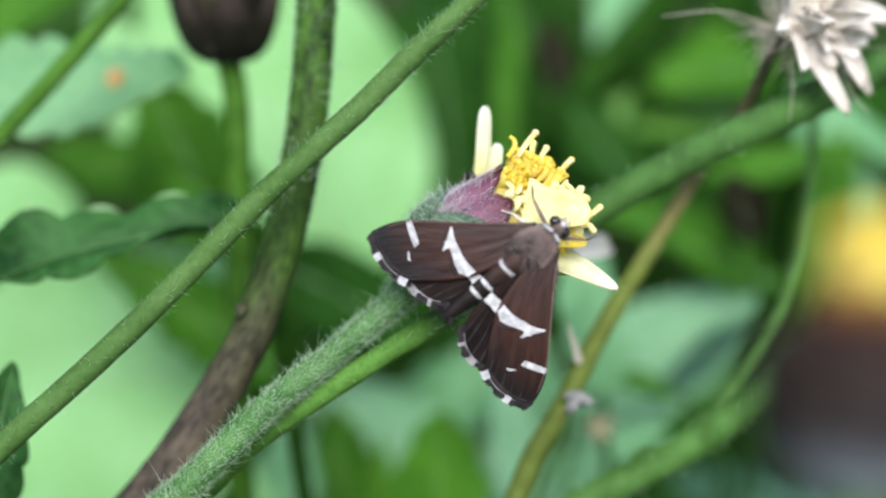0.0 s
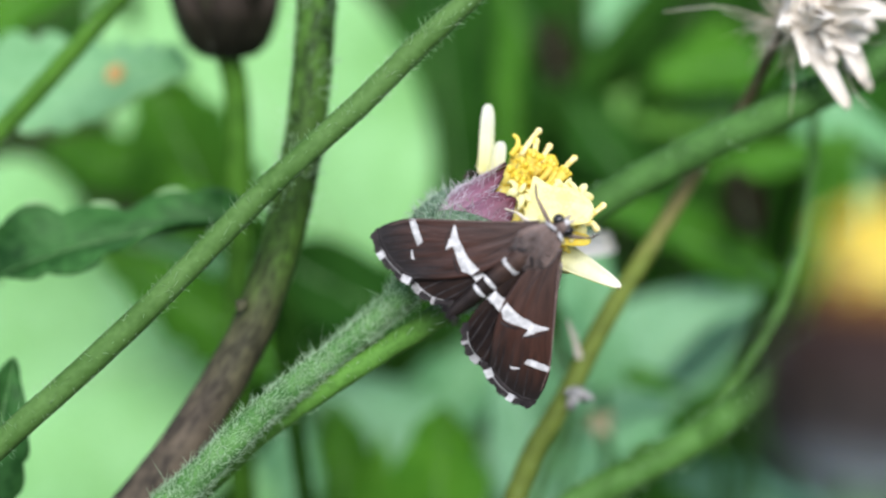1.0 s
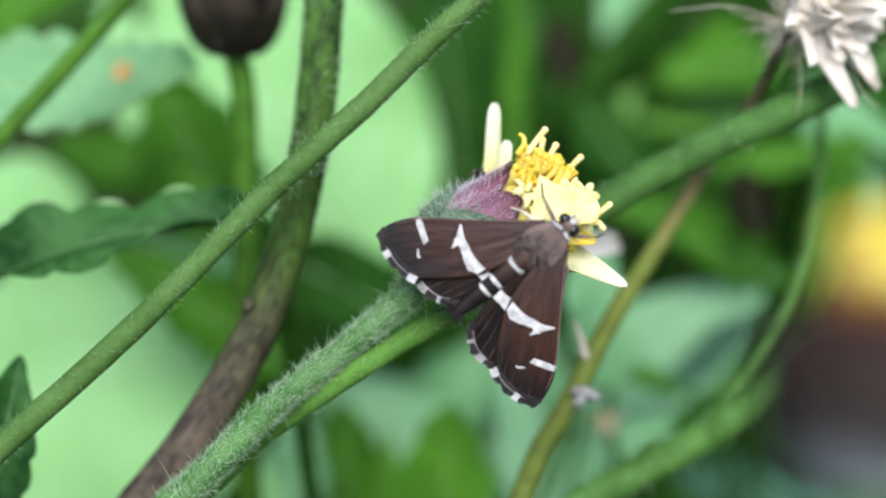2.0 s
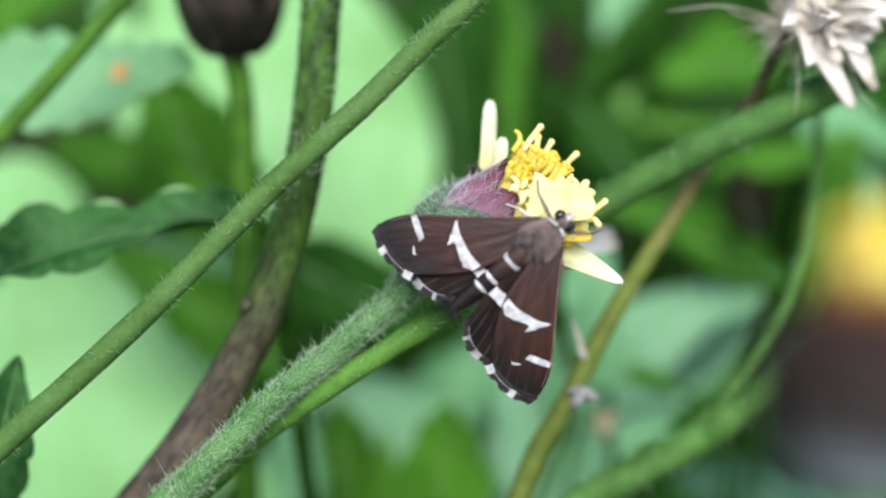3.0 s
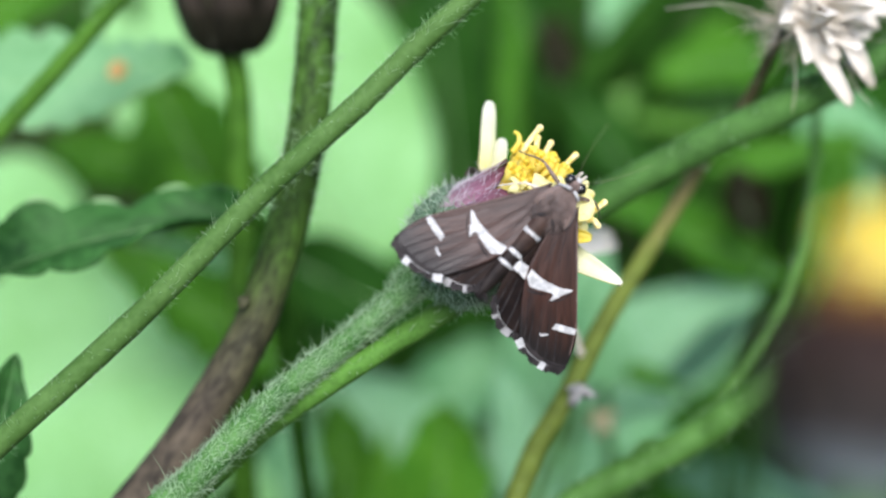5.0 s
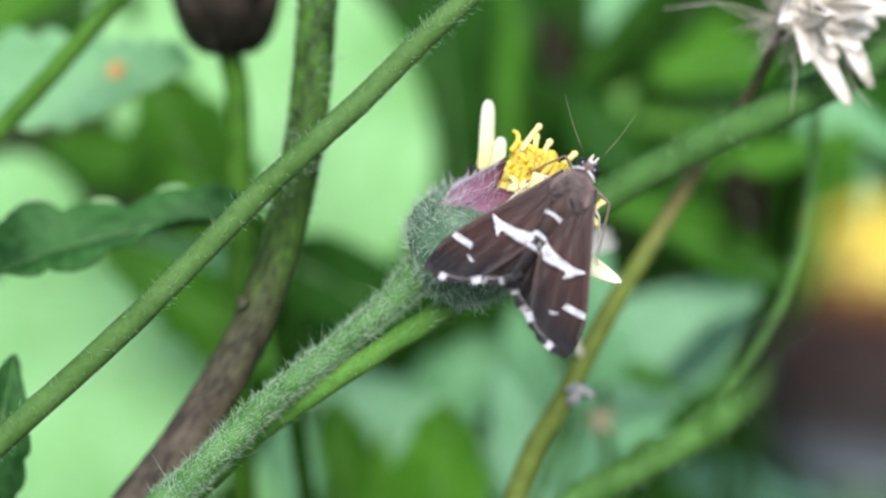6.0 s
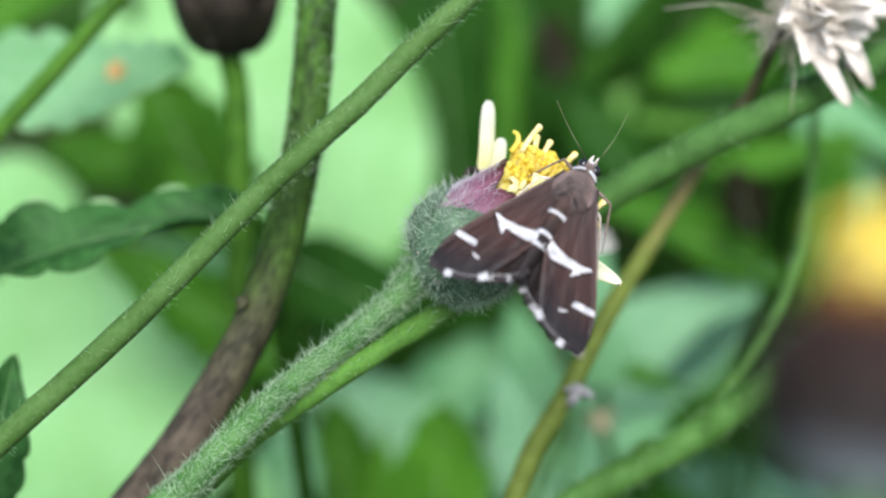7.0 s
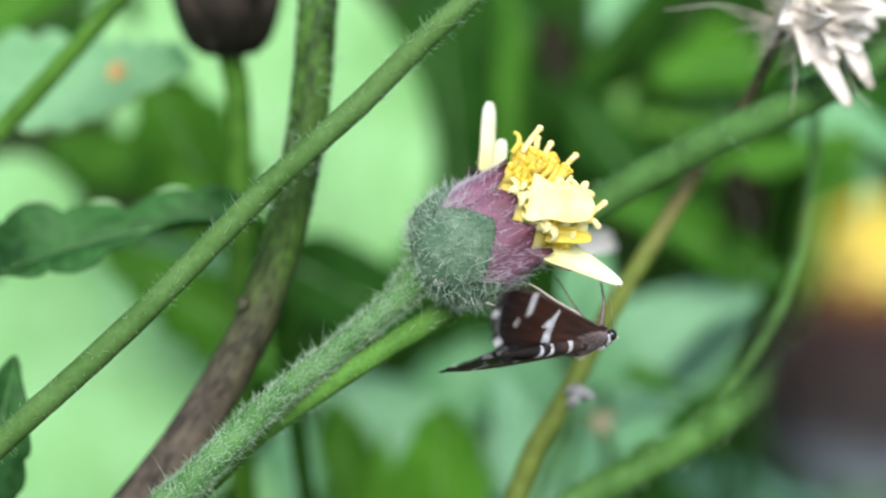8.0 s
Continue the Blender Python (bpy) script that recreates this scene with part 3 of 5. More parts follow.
stalk("lower_stem", rooted(a, b, 0.5) + [a, b, V(15.41, -12.16, 9), V(20.16, -8.71, 8), V(24.12, -5.86, 7), V(31.43, -1.34, 6)], [1.2, 1.2, 1.1, 1.05, 1.05, 1.05, 1.05, 1.0, 1.0], "blue_stem", "green weed stem running behind the front flower", hairs=200, hair_len=0.5, rough=0.015, seed=6)
a, b = V(15.13, -13.05, 12), V(18.40, -9.42, 12)
stalk("thin_stem", rooted(a, b, 0.4) + [a, b, V(21.31, -5.42, 12), V(23.56, -0.70, 14), V(24.83, 4.19, 16), V(25.58, 10.03, 18), V(26.43, 15.68, 20)], [0.7, 0.7, 0.65, 0.62, 0.6, 0.52, 0.42, 0.36, 0.32, 0.3], "blue_stem", "thin olive green weed stem", hairs=120, hair_len=0.4, seed=7)
a, b = V(-30.40, 5.08, 11), V(-26.80, 8.86, 11)
stalk("deep_green_stem", rooted(a, b, 0.4) + [a, b, V(-23.56, 12.46, 11), V(-19.96, 16.61, 11), V(-16.35, 21.29, 11)], [0.75, 0.75, 0.7, 0.66, 0.64, 0.62, 0.6, 0.6], "smooth_stem", "dark green weed stem, out of focus", hairs=120, hair_len=0.5, seed=8)
for x0, x1, seed in ((4.4, 20.0, 9), (12.6, 26.0, 10)):
    a, b = V(x0 - 4.0, -2, 58), V(x0, 5, 55)
    stalk("deep_green_stem", rooted(a, b, 0.4) + [a, b, V(x1, 23, 53), V(x1 + 8, 34, 53)], [1.9, 1.9, 1.8, 1.8, 1.75, 1.7, 1.7], "deep_stem", "dark green weed stem, out of focus", hairs=24, hair_len=0.6, seed=seed)

a, b = V(5.81, -20.65, 22), V(7.20, -16.27, 22)
stalk("pale_stem", rooted(a, b, 0.4) + [a, b, V(8.72, -11.99, 21), V(9.31, -7.78, 20)], [0.5, 0.5, 0.45, 0.4, 0.38, 0.34, 0.2], "blue_stem", "thin pale stem behind the drying stem", hairs=60, hair_len=0.4, seed=22)

# withered bits caught on the drying stem
NODE = V(8.42, -8.52, 7.4)
tuft = thing("withered_tuft", NODE, "grey withered fluff caught on the drying stem", "plant debris")
rnd = random.Random(12)
bm = bmesh.new()
for k in range(5):
    d = D3(rnd.uniform(-0.3, 0.9), rnd.uniform(-1, 0.2), rnd.uniform(-0.4, 0.3))
    tube(bm, [Vector(), d * 0.7 + D3(0, -1, 0) * 0.1, d * rnd.uniform(0.9, 1.5)], [0.26, 0.3, 0.1], 6, 4, 0.08)
part("fluff", bm, "fuzz", tuft)
bm = bmesh.new()
tube(bm, [V(8.98, -6.98, 8.2) - NODE, V(8.59, -6.32, 7.8) - NODE, V(8.33, -5.37, 7.6) - NODE, V(7.90, -4.21, 7.4) - NODE], [0.22, 0.28, 0.2, 0.05], 7, 5, 0.08, flat=0.5)
part("withered_leaflet", bm, "dry_hair", tuft, "pale withered leaflet")

bloom = thing("withered_bloom", V(11.49, -12.18, 24), "small withered peach-coloured bloom behind the drying stem", "plant debris")
bm = bmesh.new()
for k in range(9):
    d = D3(rnd.uniform(-0.8, 1), rnd.uniform(-0.7, 0.8), rnd.uniform(-0.6, 0.2))
    tube(bm, [Vector(), d * 0.6, d * rnd.uniform(0.9, 1.5)], [0.2, 0.3, 0.1], 6, 3, 0.1, flat=0.5)
part("shrivelled_petals", bm, "peach", bloom)
bm = bmesh.new()
tube(bm, [Vector(), Vector((-2, 2, -6)), Vector((-4, 9, -60)), Vector((-4, 10, -bloom.matrix_basis.translation.z / MM - 3))], [0.2, 0.25, 0.35, 0.5], 7, 6)
part("stem", bm, "blue_stem", bloom)


# ---- flower heads ----
def lathe(bm, profile, n=28, rough=0.0):
    uv = bm.loops.layers.uv.verify()
    rings = []
    for z, r in profile:
        ring = []
        for j in range(n):
            a = 2 * math.pi * j / n
            k = r * (1 + rough * noise.noise(Vector((math.cos(a) * 2, math.sin(a) * 2, z))))
            ring.append(bm.verts.new((math.cos(a) * k, math.sin(a) * k, z)))
        rings.append(ring)
    for i in range(len(rings) - 1):
        for j in range(n):
            f = bm.faces.new((rings[i][j], rings[i][(j + 1) % n], rings[i + 1][(j + 1) % n], rings[i + 1][j]))
            for lp, (uu, vv) in zip(f.loops, ((j, i), (j + 1, i), (j + 1, i + 1), (j, i + 1))):
                lp[uv].uv = (uu / n, profile[vv][0] / profile[-1][0])
    bm.faces.new(rings[0][::-1])
    bm.faces.new(rings[-1])


def bract_mesh(prof, z0, z1, half_angle, lift, thick=0.14, ns=10, nt=6, point=0.5):
    """A scale that hugs a round head of profile prof(z), from z0 to its tip at z1, centred on +x."""
    bm = bmesh.new()
    uv = bm.loops.layers.uv.verify()
    layers = []
    for side in (0, 1):
        grid = []
        for i in range(ns + 1):
            s = i / ns
            w = half_angle * min(1, 0.55 + s * 1.2) * (1 - max(0, (s - point) / (1 - point)) ** 1.7 * 0.93)
            z = z0 + (z1 - z0) * s
            row = []
            for j in range(nt + 1):
                t = j / nt * 2 - 1
                r = prof(z) + lift * (0.3 + s) + (thick if side else 0) * (1 - abs(t) ** 3 * 0.8) + 0.075 * math.cos(t * 13) * (1 - t * t) * side
                row.append(bm.verts.new((math.cos(w * t) * r, math.sin(w * t) * r, z)))
            grid.append(row)
        layers.append(grid)
        for i in range(ns):
            for j in range(nt):
                vs = (grid[i][j], grid[i][j + 1], grid[i + 1][j + 1], grid[i + 1][j])
                f = bm.faces.new(vs if side else vs[::-1])
                for lp in f.loops:
                    k = [v for v in vs].index(lp.vert)
                    lp[uv].uv = ((j + (k in (1, 2))) / nt, (i + (k > 1)) / ns)
    lo, hi = layers
    for i in range(ns):
        for j in (0, nt):
            q = (lo[i][j], lo[i + 1][j], hi[i + 1][j], hi[i][j])
            bm.faces.new(q if j == 0 else q[::-1])
    for i in (0, ns):
        for j in range(nt):
            q = (lo[i][j], hi[i][j], hi[i][j + 1], lo[i][j + 1])
            bm.faces.new(q if i == 0 else q[::-1])
    me = bpy.data.meshes.new("bract")
    bmesh.ops.scale(bm, vec=(MM, MM, MM), verts=bm.verts)
    bm.to_mesh(me)
    bm.free()
    return me


def ray_mesh(length, width, cup, bend, notch=0.12, foot=0.35, taper=0.0, ruffle=0.0):
    """A strap-shaped ray petal along +z from the origin, facing +x, three-toothed at its end."""
    bm = bmesh.new()
    uv = bm.loops.layers.uv.verify()
    ns, nt = 16, 8
    layers = []
    for side in (0, 1):
        grid = []
        for i in range(ns + 1):
            s = i / ns
            w = width / 2 * min(1, foot + 2.2 * s) * (1 - (max(0, s - 0.78) / 0.22) ** 2.5 * 0.5) * (1 - taper * s) * (1 + ruffle * math.sin(11 * s + 1))
            row = []
            for j in range(nt + 1):
                t = j / nt * 2 - 1
                z = s * length - (notch * length * (0.5 - 0.5 * math.cos(t * 3 * math.pi)) if i == ns else 0) * 0.6
                x = bend * s * s * length - cup * (1 - t * t) * width * 0.5 + (0.1 if side else 0) + 0.04 * math.cos(t * 7) + ruffle * width * 0.5 * math.sin(8 * s + 3 * t)
                row.append(bm.verts.new((x, t * w, z)))
            grid.append(row)
        layers.append(grid)
        for i in range(ns):
            for j in range(nt):
                vs = (grid[i][j], grid[i][j + 1], grid[i + 1][j + 1], grid[i + 1][j])
                f = bm.faces.new(vs[::-1] if side else vs)
                for lp in f.loops:
                    k = list(vs).index(lp.vert)
                    lp[uv].uv = ((j + (k in (1, 2))) / nt, (i + (k > 1)) / ns)
    lo, hi = layers
    for i in range(ns):
        for j in (0, nt):
            bm.faces.new((lo[i][j], lo[i + 1][j], hi[i + 1][j], hi[i][j]))
    for i in (0, ns):
        for j in range(nt):
            bm.faces.new((lo[i][j], hi[i][j], hi[i][j + 1], lo[i][j + 1]))
    bmesh.ops.recalc_face_normals(bm, faces=bm.faces)
    bmesh.ops.scale(bm, vec=(MM, MM, MM), verts=bm.verts)
    me = bpy.data.meshes.new("ray_petal")
    bm.to_mesh(me)
    bm.free()
    return me


def floret_mesh(length, open_, seed, fat=1.0):
    """A tubular disc floret along +z with five curled lobes round its mouth."""
    rnd = random.Random(seed)
    bm = bmesh.new()
    tube(bm, [Vector((0, 0, 0)), Vector((0.05, 0, length * 0.4)), Vector((0, 0.03, length * 0.75)), Vector((0, 0, length))], [0.18, 0.2, 0.3 * fat ** 0.5, 0.36 * fat ** 0.5], 8, 3)
    for k in range(5):
        a = k * 1.2566 + rnd.uniform(-0.2, 0.2)
        out = Vector((math.cos(a), math.sin(a), 0))
        p = Vector((0, 0, length)) + out * 0.28
        o = open_ * rnd.uniform(0.7, 1.3)
        tube(bm, [p, p + Vector((0, 0, 0.22)) + out * 0.14 * o, p + Vector((0, 0, 0.30 - 0.1 * o)) + out * 0.42 * o, p + Vector((0, 0, 0.22 - 0.3 * o)) + out * 0.52 * o], [0.13 * fat, 0.15 * fat, 0.11 * fat, 0.04], 6, 3, flat=0.6)
    bmesh.ops.scale(bm, vec=(MM, MM, MM), verts=bm.verts)
    me = bpy.data.meshes.new("disc_floret")
    bm.to_mesh(me)
    bm.free()
    return me


def spin(a, tip=0.0, r=0.0, z=0.0):
    """Placed at angle a and radius r round the head's axis, tipped outward by tip radians."""
    return Matrix.Rotation(a, 4, "Z") @ Matrix.Translation((r * MM, 0, z * MM)) @ Matrix.Rotation(tip, 4, "Y")


def head_profile(s=1.0, top=2.9):
    zs = [0, 0.35, 0.9, 1.7, 2.8, 4.2, 5.4, 6.4]
    rs = [0.75, 1.75, 2.45, 2.85, 3.0, 2.95, top, top * 0.98]
    return lambda z: float(np.interp(z, [q * s for q in zs], [q * s for q in rs]))


def axes(z, toward):
    """A turn that takes +z along z and +x as near as can be to toward."""
    z = z.normalized()
    x = (toward - z * toward.dot(z)).normalized()
    return Matrix((x, z.cross(x), z)).transposed()


def involucre(root, at, prof, inner, outer, inner_mat, outer_mat, z_in, z_out, lift=0.12, core_mat="calyx", zc=5.2, long_one=0.0, off=0.2):
    """The cup of the head: a core and two whorls of scales."""
    bm = bmesh.new()
    lathe(bm, [(z, prof(z) * 0.93) for z in np.linspace(0, zc, 12)], 28, 0.03)
    core = part("receptacle", bm, core_mat, root, at=at)
    me = bract_mesh(prof, 0.9, z_in, 1.45 * math.pi / inner, lift * 0.4, 0.16, point=0.72)
    for k in range(inner):
        link("inner_bract", me, inner_mat, root, at=at @ spin(2 * math.pi * (k + 0.5) / inner))
    me = bract_mesh(prof, 0.15, z_out, 1.2 * math.pi / outer, lift + 0.12, 0.2, point=0.35)
    big = bract_mesh(prof, 0.15, long_one, 1.5 * math.pi / outer, lift + 0.14, 0.2, point=0.3) if long_one else me
    for k in range(outer):
        link("outer_bract", me if k else big, outer_mat, root, at=at @ spin(2 * math.pi * k / outer + off))
    return core


def main_flower():
    base = V(-1.16, -1.19, 0)
    a, b = V(-16.81, -15.26, -4), V(-13.71, -12.56, -3)
    pts = rooted(a, b, 0.6) + [a, b, V(-9.65, -8.54, -1.5), V(-5.58, -5.33, -0.5), V(-2.71, -2.87, 0), base]
    foot = pts[0]
    ob = thing("hairy_flower", foot, "hairy-stemmed weed flower with purple bracts, yellow florets and few cream petals", "flower")
    bm = bmesh.new()
    line, fr, rr = tube(bm, [p - foot for p in pts], [1.2, 1.1, 1.0, 0.92, 0.85, 0.76, 0.70, 0.76, 1.1], 14, 10, 0.05)
    st = part("stem", bm, "hairy_stem", ob)
    bm = bmesh.new()
    hairs_on(bm, line, fr, rr, 5200, 0.40, 0.019, 0.6, random.Random(1), (0.42, 0.995), 0.45, 0.9)
    hairs_on(bm, line, fr, rr, 30, 1.0, 0.016, 0.3, random.Random(2), (0.42, 0.99), 0.9, 1.1)
    tagged(part("stem_hairs", bm, "hair", st, "dense pale hairs"), kind="stuff")
    turn = axes(D3(0.86, 0.5, -0.22), D3(0, 0, -1)).to_4x4()
    at = Matrix.Translation((base - foot) * MM) @ turn
    prof = head_profile(1.0)
    involucre(ob, at, prof, 9, 5, "purple_bract", "calyx", 7.4, 4.1, long_one=5.7, off=-0.12)
    # hair coat of the cup
    rnd = random.Random(4)
    bm = bmesh.new()
    for k in range(1500):
        ang = rnd.uniform(0, 6.283)
        near = abs((ang + 0.12 + math.pi) % 6.283 - math.pi) < 0.5
        z = (5.4 if near else 3.9) * rnd.random() ** 0.8 + 0.05
        r = prof(z) + (0.58 if near else 0.25)
        out = Vector((math.cos(ang), math.sin(ang), 0))
        j = Vector((rnd.gauss(0, 1), rnd.gauss(0, 1), rnd.gauss(0, 1))) * 0.3
        hair(bm, out * r + Vector((0, 0, z)), out + Vector((0, 0, rnd.uniform(-0.6, 0.5) - (0.6 if z < 0.8 else 0))) + j, j * 1.1 + Vector((0, 0, 0.3)), rnd.uniform(0.35, 1.0), 0.022)
    tagged(part("cup_hairs", bm, "cup_hair", ob, "dense pale hairs on the cup", at=at), kind="stuff")
    bm = bmesh.new()
    for k in range(1300):
        z = rnd.uniform(2.8, 6.9) if k % 3 else rnd.uniform(2.8, 4.8)
        ang = rnd.uniform(0, 6.283)
        out = Vector((math.cos(ang), math.sin(ang), 0))
        j = Vector((rnd.gauss(0, 1), rnd.gauss(0, 1), rnd.gauss(0, 1))) * 0.4
        hair(bm, out * (prof(z) + 0.2) + Vector((0, 0, z)), out * 0.4 + Vector((0, 0, 1.0)) + j, j, rnd.uniform(0.3, 0.8), 0.012)
    tagged(part("bract_hairs", bm, "white_hair", ob, "short white hairs on the bracts", at=at), kind="stuff")
    # disc
    bm = bmesh.new()
    lathe(bm, [(4.9, 2.6), (6.4, 2.6), (7.5, 2.2), (8.2, 1.3), (8.5, 0.3)], 20, 0.05)
    part("disc", bm, "floret", ob, "yellow centre of the flower", at=at)
    florets = [floret_mesh(1.2 + 0.15 * k, 0.2 + 0.12 * k, k, 1.9) for k in range(4)]
    pale = [floret_mesh(0.9 + 0.1 * k, 0.7 + 0.2 * k, k + 7, 2.0) for k in range(3)]
    rnd = random.Random(8)
    for k in range(34):
        r = 2.3 * math.sqrt((k + 0.5) / 34)
        ang = k * 2.39996
        front = math.cos(ang) * r > 1.3
        if math.cos(ang) * r > 1.9:
            continue
        link("disc_floret", (pale if front else florets)[k % 3], "ray_yellow" if front else "floret", ob, at=at @ spin(ang, 0.2 * r + rnd.uniform(-0.2, 0.2), r, 7.0 - 0.10 * r * r + rnd.uniform(-0.3, 0.35)))
    # the fan of yellow florets on the upper rim
    for k in range(11):
        f = k / 10
        a_ = V(3.77, 4.38, -0.8).lerp(V(6.01, 3.64, -1.8), f) + D3(0, 0, -1) * rnd.uniform(-0.9, 0.9)
        d = D3(0.42 + 0.35 * f + rnd.uniform(-0.12, 0.12), 0.9 - 0.2 * f, rnd.uniform(-0.3, 0.1))
        link("disc_floret", florets[k % 4], "floret", ob, at=Matrix.Translation((a_ - foot) * MM) @ axes(d, D3(0, 0, -1)).to_4x4() @ Matrix.Scale(rnd.uniform(0.75, 1.05), 4))
    # cream florets that open towards the light
    for k in range(16):
        r = 1.6 * math.sqrt((k + 0.4) / 16)
        ang = k * 2.39996 + 0.4
        x, y = r * math.cos(ang), r * math.sin(ang)
        a_ = V(6.75, 2.47, -3) + D3(x * 1.0 + 0.1 * y, y * 0.95, 0) + D3(0, 0, 1) * (0.28 * r * r + rnd.uniform(-0.1, 0.25))
        d = D3(0.25 * x + 0.2, 0.25 * y + 0.1, -1)
        link("disc_floret", pale[k % 3], "ray_yellow", ob, at=Matrix.Translation((a_ - foot - d.normalized() * 0.9) * MM) @ axes(d, D3(math.cos(k * 1.7), math.sin(k * 1.7), 0)).to_4x4() @ Matrix.Scale(rnd.uniform(0.8, 1.05), 4))
    # anther columns and curled style arms that stand out of the florets
    arms = ((V(3.95, 5.51, -1.2), V(4.33, 6.08, -1.2), V(4.30, 6.50, -1.2), V(4.05, 6.69, -1.2)), (V(4.52, 5.51, -1.2), V(5.03, 6.31, -1.2), V(5.51, 6.88, -1.2)), (V(5.29, 5.51, -1.2), V(5.35, 6.02, -1.2), V(5.38, 6.31, -1.2)), (V(5.54, 4.87, -1.2), V(5.83, 5.57, -1.2), V(6.12, 6.02, -1.2)),
            (V(5.77, 4.81, -1.2), V(5.96, 5.29, -1.2), V(6.28, 5.45, -1.2), V(6.47, 5.19, -1.2)), (V(6.63, 4.30, -1.2), V(7.10, 4.91, -1.2), V(7.52, 5.35, -1.2)), (V(7.86, 1.67, -2.4), V(8.49, 2.20, -2.4), V(9.02, 2.64, -2.4)), (V(7.92, 1.60, -2.4), V(8.40, 1.67, -2.4), V(8.65, 1.35, -2.4)))
    for k, way in enumerate(arms):
        bm = bmesh.new()
        fat = len(way) == 3
        line = [p - foot for p in way]
        tube(bm, line, [0.17, 0.16, 0.2] if fat else [0.17, 0.13, 0.11, 0.08], 9, 5, 0.06)
        if fat:
            bmesh.ops.create_icosphere(bm, subdivisions=2, radius=0.21, matrix=Matrix.Translation(line[-1]))
        part("anther", bm, "pollen" if fat else "floret", ob)
    # ray petals: foot, tip, width, facing, colour
    rays = ((V(2.55, 4.43, 1), V(2.80, 8.62, 1), 0.98, D3(-0.3, 0.1, -1), "ray", 0.75, 0.22), (V(3.14, 4.41, 0.4), V(3.42, 6.42, 0.4), 0.95, D3(0.2, 0.2, -1), "ray", 0.6, 0.3),
            (V(6.01, 0.28, -2.4), V(9.91, -1.96, -3.2), 2.1, D3(0, 0.5, -0.85), "ray", 0.9, 0.75), (V(4.75, 2.93, -4.2), V(8.32, 2.13, -4.2), 2.7, D3(0.15, 0.35, -0.9), "ray_yellow", 0.95, 0.4),
            (V(5.72, 1.03, -3.4), V(8.25, 0.71, -3.6), 1.2, D3(0.2, -0.3, -1), "floret", 0.8, 0.5),
            (V(5.58, 0.03, -1.6), V(7.45, -0.92, -2), 1.3, D3(0, 0.2, -1), "ray", 0.6, 0.3), (V(8.08, 0.31, 8), V(11.09, 0.62, 13), 1.7, D3(0.3, 0.3, -1), "dry_bract", 0.6, 0.1))
    for foot_, tip_, wd, face, mat, wide, taper in rays:
        d = tip_ - foot_
        link("ray_petal", ray_mesh(d.length, wd, 0.22, 0.03, 0.04, wide, taper, 0.09 if mat == "ray_yellow" else 0.02), mat, ob, at=Matrix.Translation((foot_ - foot) * MM) @ axes(d, face).to_4x4())
    bm = bmesh.new()
    tube(bm, [V(2.21, 4.18, 0.5) - foot, V(1.75, 4.58, 0.6) - foot, V(1.30, 4.33, 0.8) - foot], [0.3, 0.25, 0.08], 8, 4, 0.05)
    part("withered_bract", bm, "black_bract", ob, "dark withered bract tip")
    return ob


flower = main_flower()


def near_flower():
    base, top = V(13.44, -7.94, -42), V(14.47, 0.77, -41.2)
    axis = top - base
    foot = foot_below(base, 16, 20)
    ob = thing("front_flower", foot, "brown-bracted weed flower with a yellow top, very near and blurred", "flower")
    bm = bmesh.new()
    tube(bm, [Vector(), Vector((-4, -8, 60)), base - foot - axis.normalized() * 12, base - foot], [1.2, 1.0, 0.9, 1.0], 12, 8)
    part("stem", bm, "smooth_stem", ob)
    at = Matrix.Translation((base - foot) * MM) @ axes(axis, D3(0, 0, -1)).to_4x4()
    prof = head_profile(1.144, 1.6)
    involucre(ob, at, prof, 9, 7, "brown_bract", "brown_scale", 7.2, 4.8, zc=4.4)
    bm = bmesh.new()
    lathe(bm, [(4.6, 1.55), (6.9, 1.9), (7.8, 1.75), (8.4, 1.1), (8.7, 0.3)], 20, 0.05)
    part("disc", bm, "floret", ob, "yellow centre of the flower", at=at)
    florets = [floret_mesh(1.3 + 0.1 * k, 0.8, 20 + k) for k in range(3)]
    for k in range(40):
        r = 2.4 * math.sqrt((k + 0.5) / 40)
        link("disc_floret", florets[k % 3], "floret", ob, at=at @ spin(k * 2.39996, 0.06 * r, r * 0.52, 7.6 - 0.10 * r * r))
    return ob


near_flower()


def dark_bud():
    base, top = V(-13.91, 12.86, 15), V(-13.95, 20.23, 13)
    axis = top - base
    pts = rooted(V(-13.68, -4.57, 18), V(-13.52, 1.56, 17), 0.4) + [V(-13.68, -4.57, 18), V(-13.52, 1.56, 17), V(-13.36, 7.21, 16), V(-13.52, 10.93, 15.5), base]
    foot = pts[0]
    ob = thing("dark_bud", foot, "spent weed flower head with near-black bracts", "flower head")
    bm = bmesh.new()
    tube(bm, [p - foot for p in pts], [1.1, 1.05, 0.95, 0.9, 0.86, 0.84, 0.84], 12, 8)
    part("stem", bm, "smooth_stem", ob)
    at = Matrix.Translation((base - foot) * MM) @ axes(axis, D3(0, 0, -1)).to_4x4()
    prof = lambda z: float(np.interp(z, [0, 0.35, 0.9, 1.8, 3.0, 4.6, 6.0, 7.4], [1.4, 2.1, 2.5, 2.85, 3.15, 3.35, 3.4, 3.3]))
    involucre(ob, at, prof, 9, 7, "black_bract", "black_bract", 7.6, 5.2, core_mat="black_bract", zc=6.4)
    return ob


dark_bud()


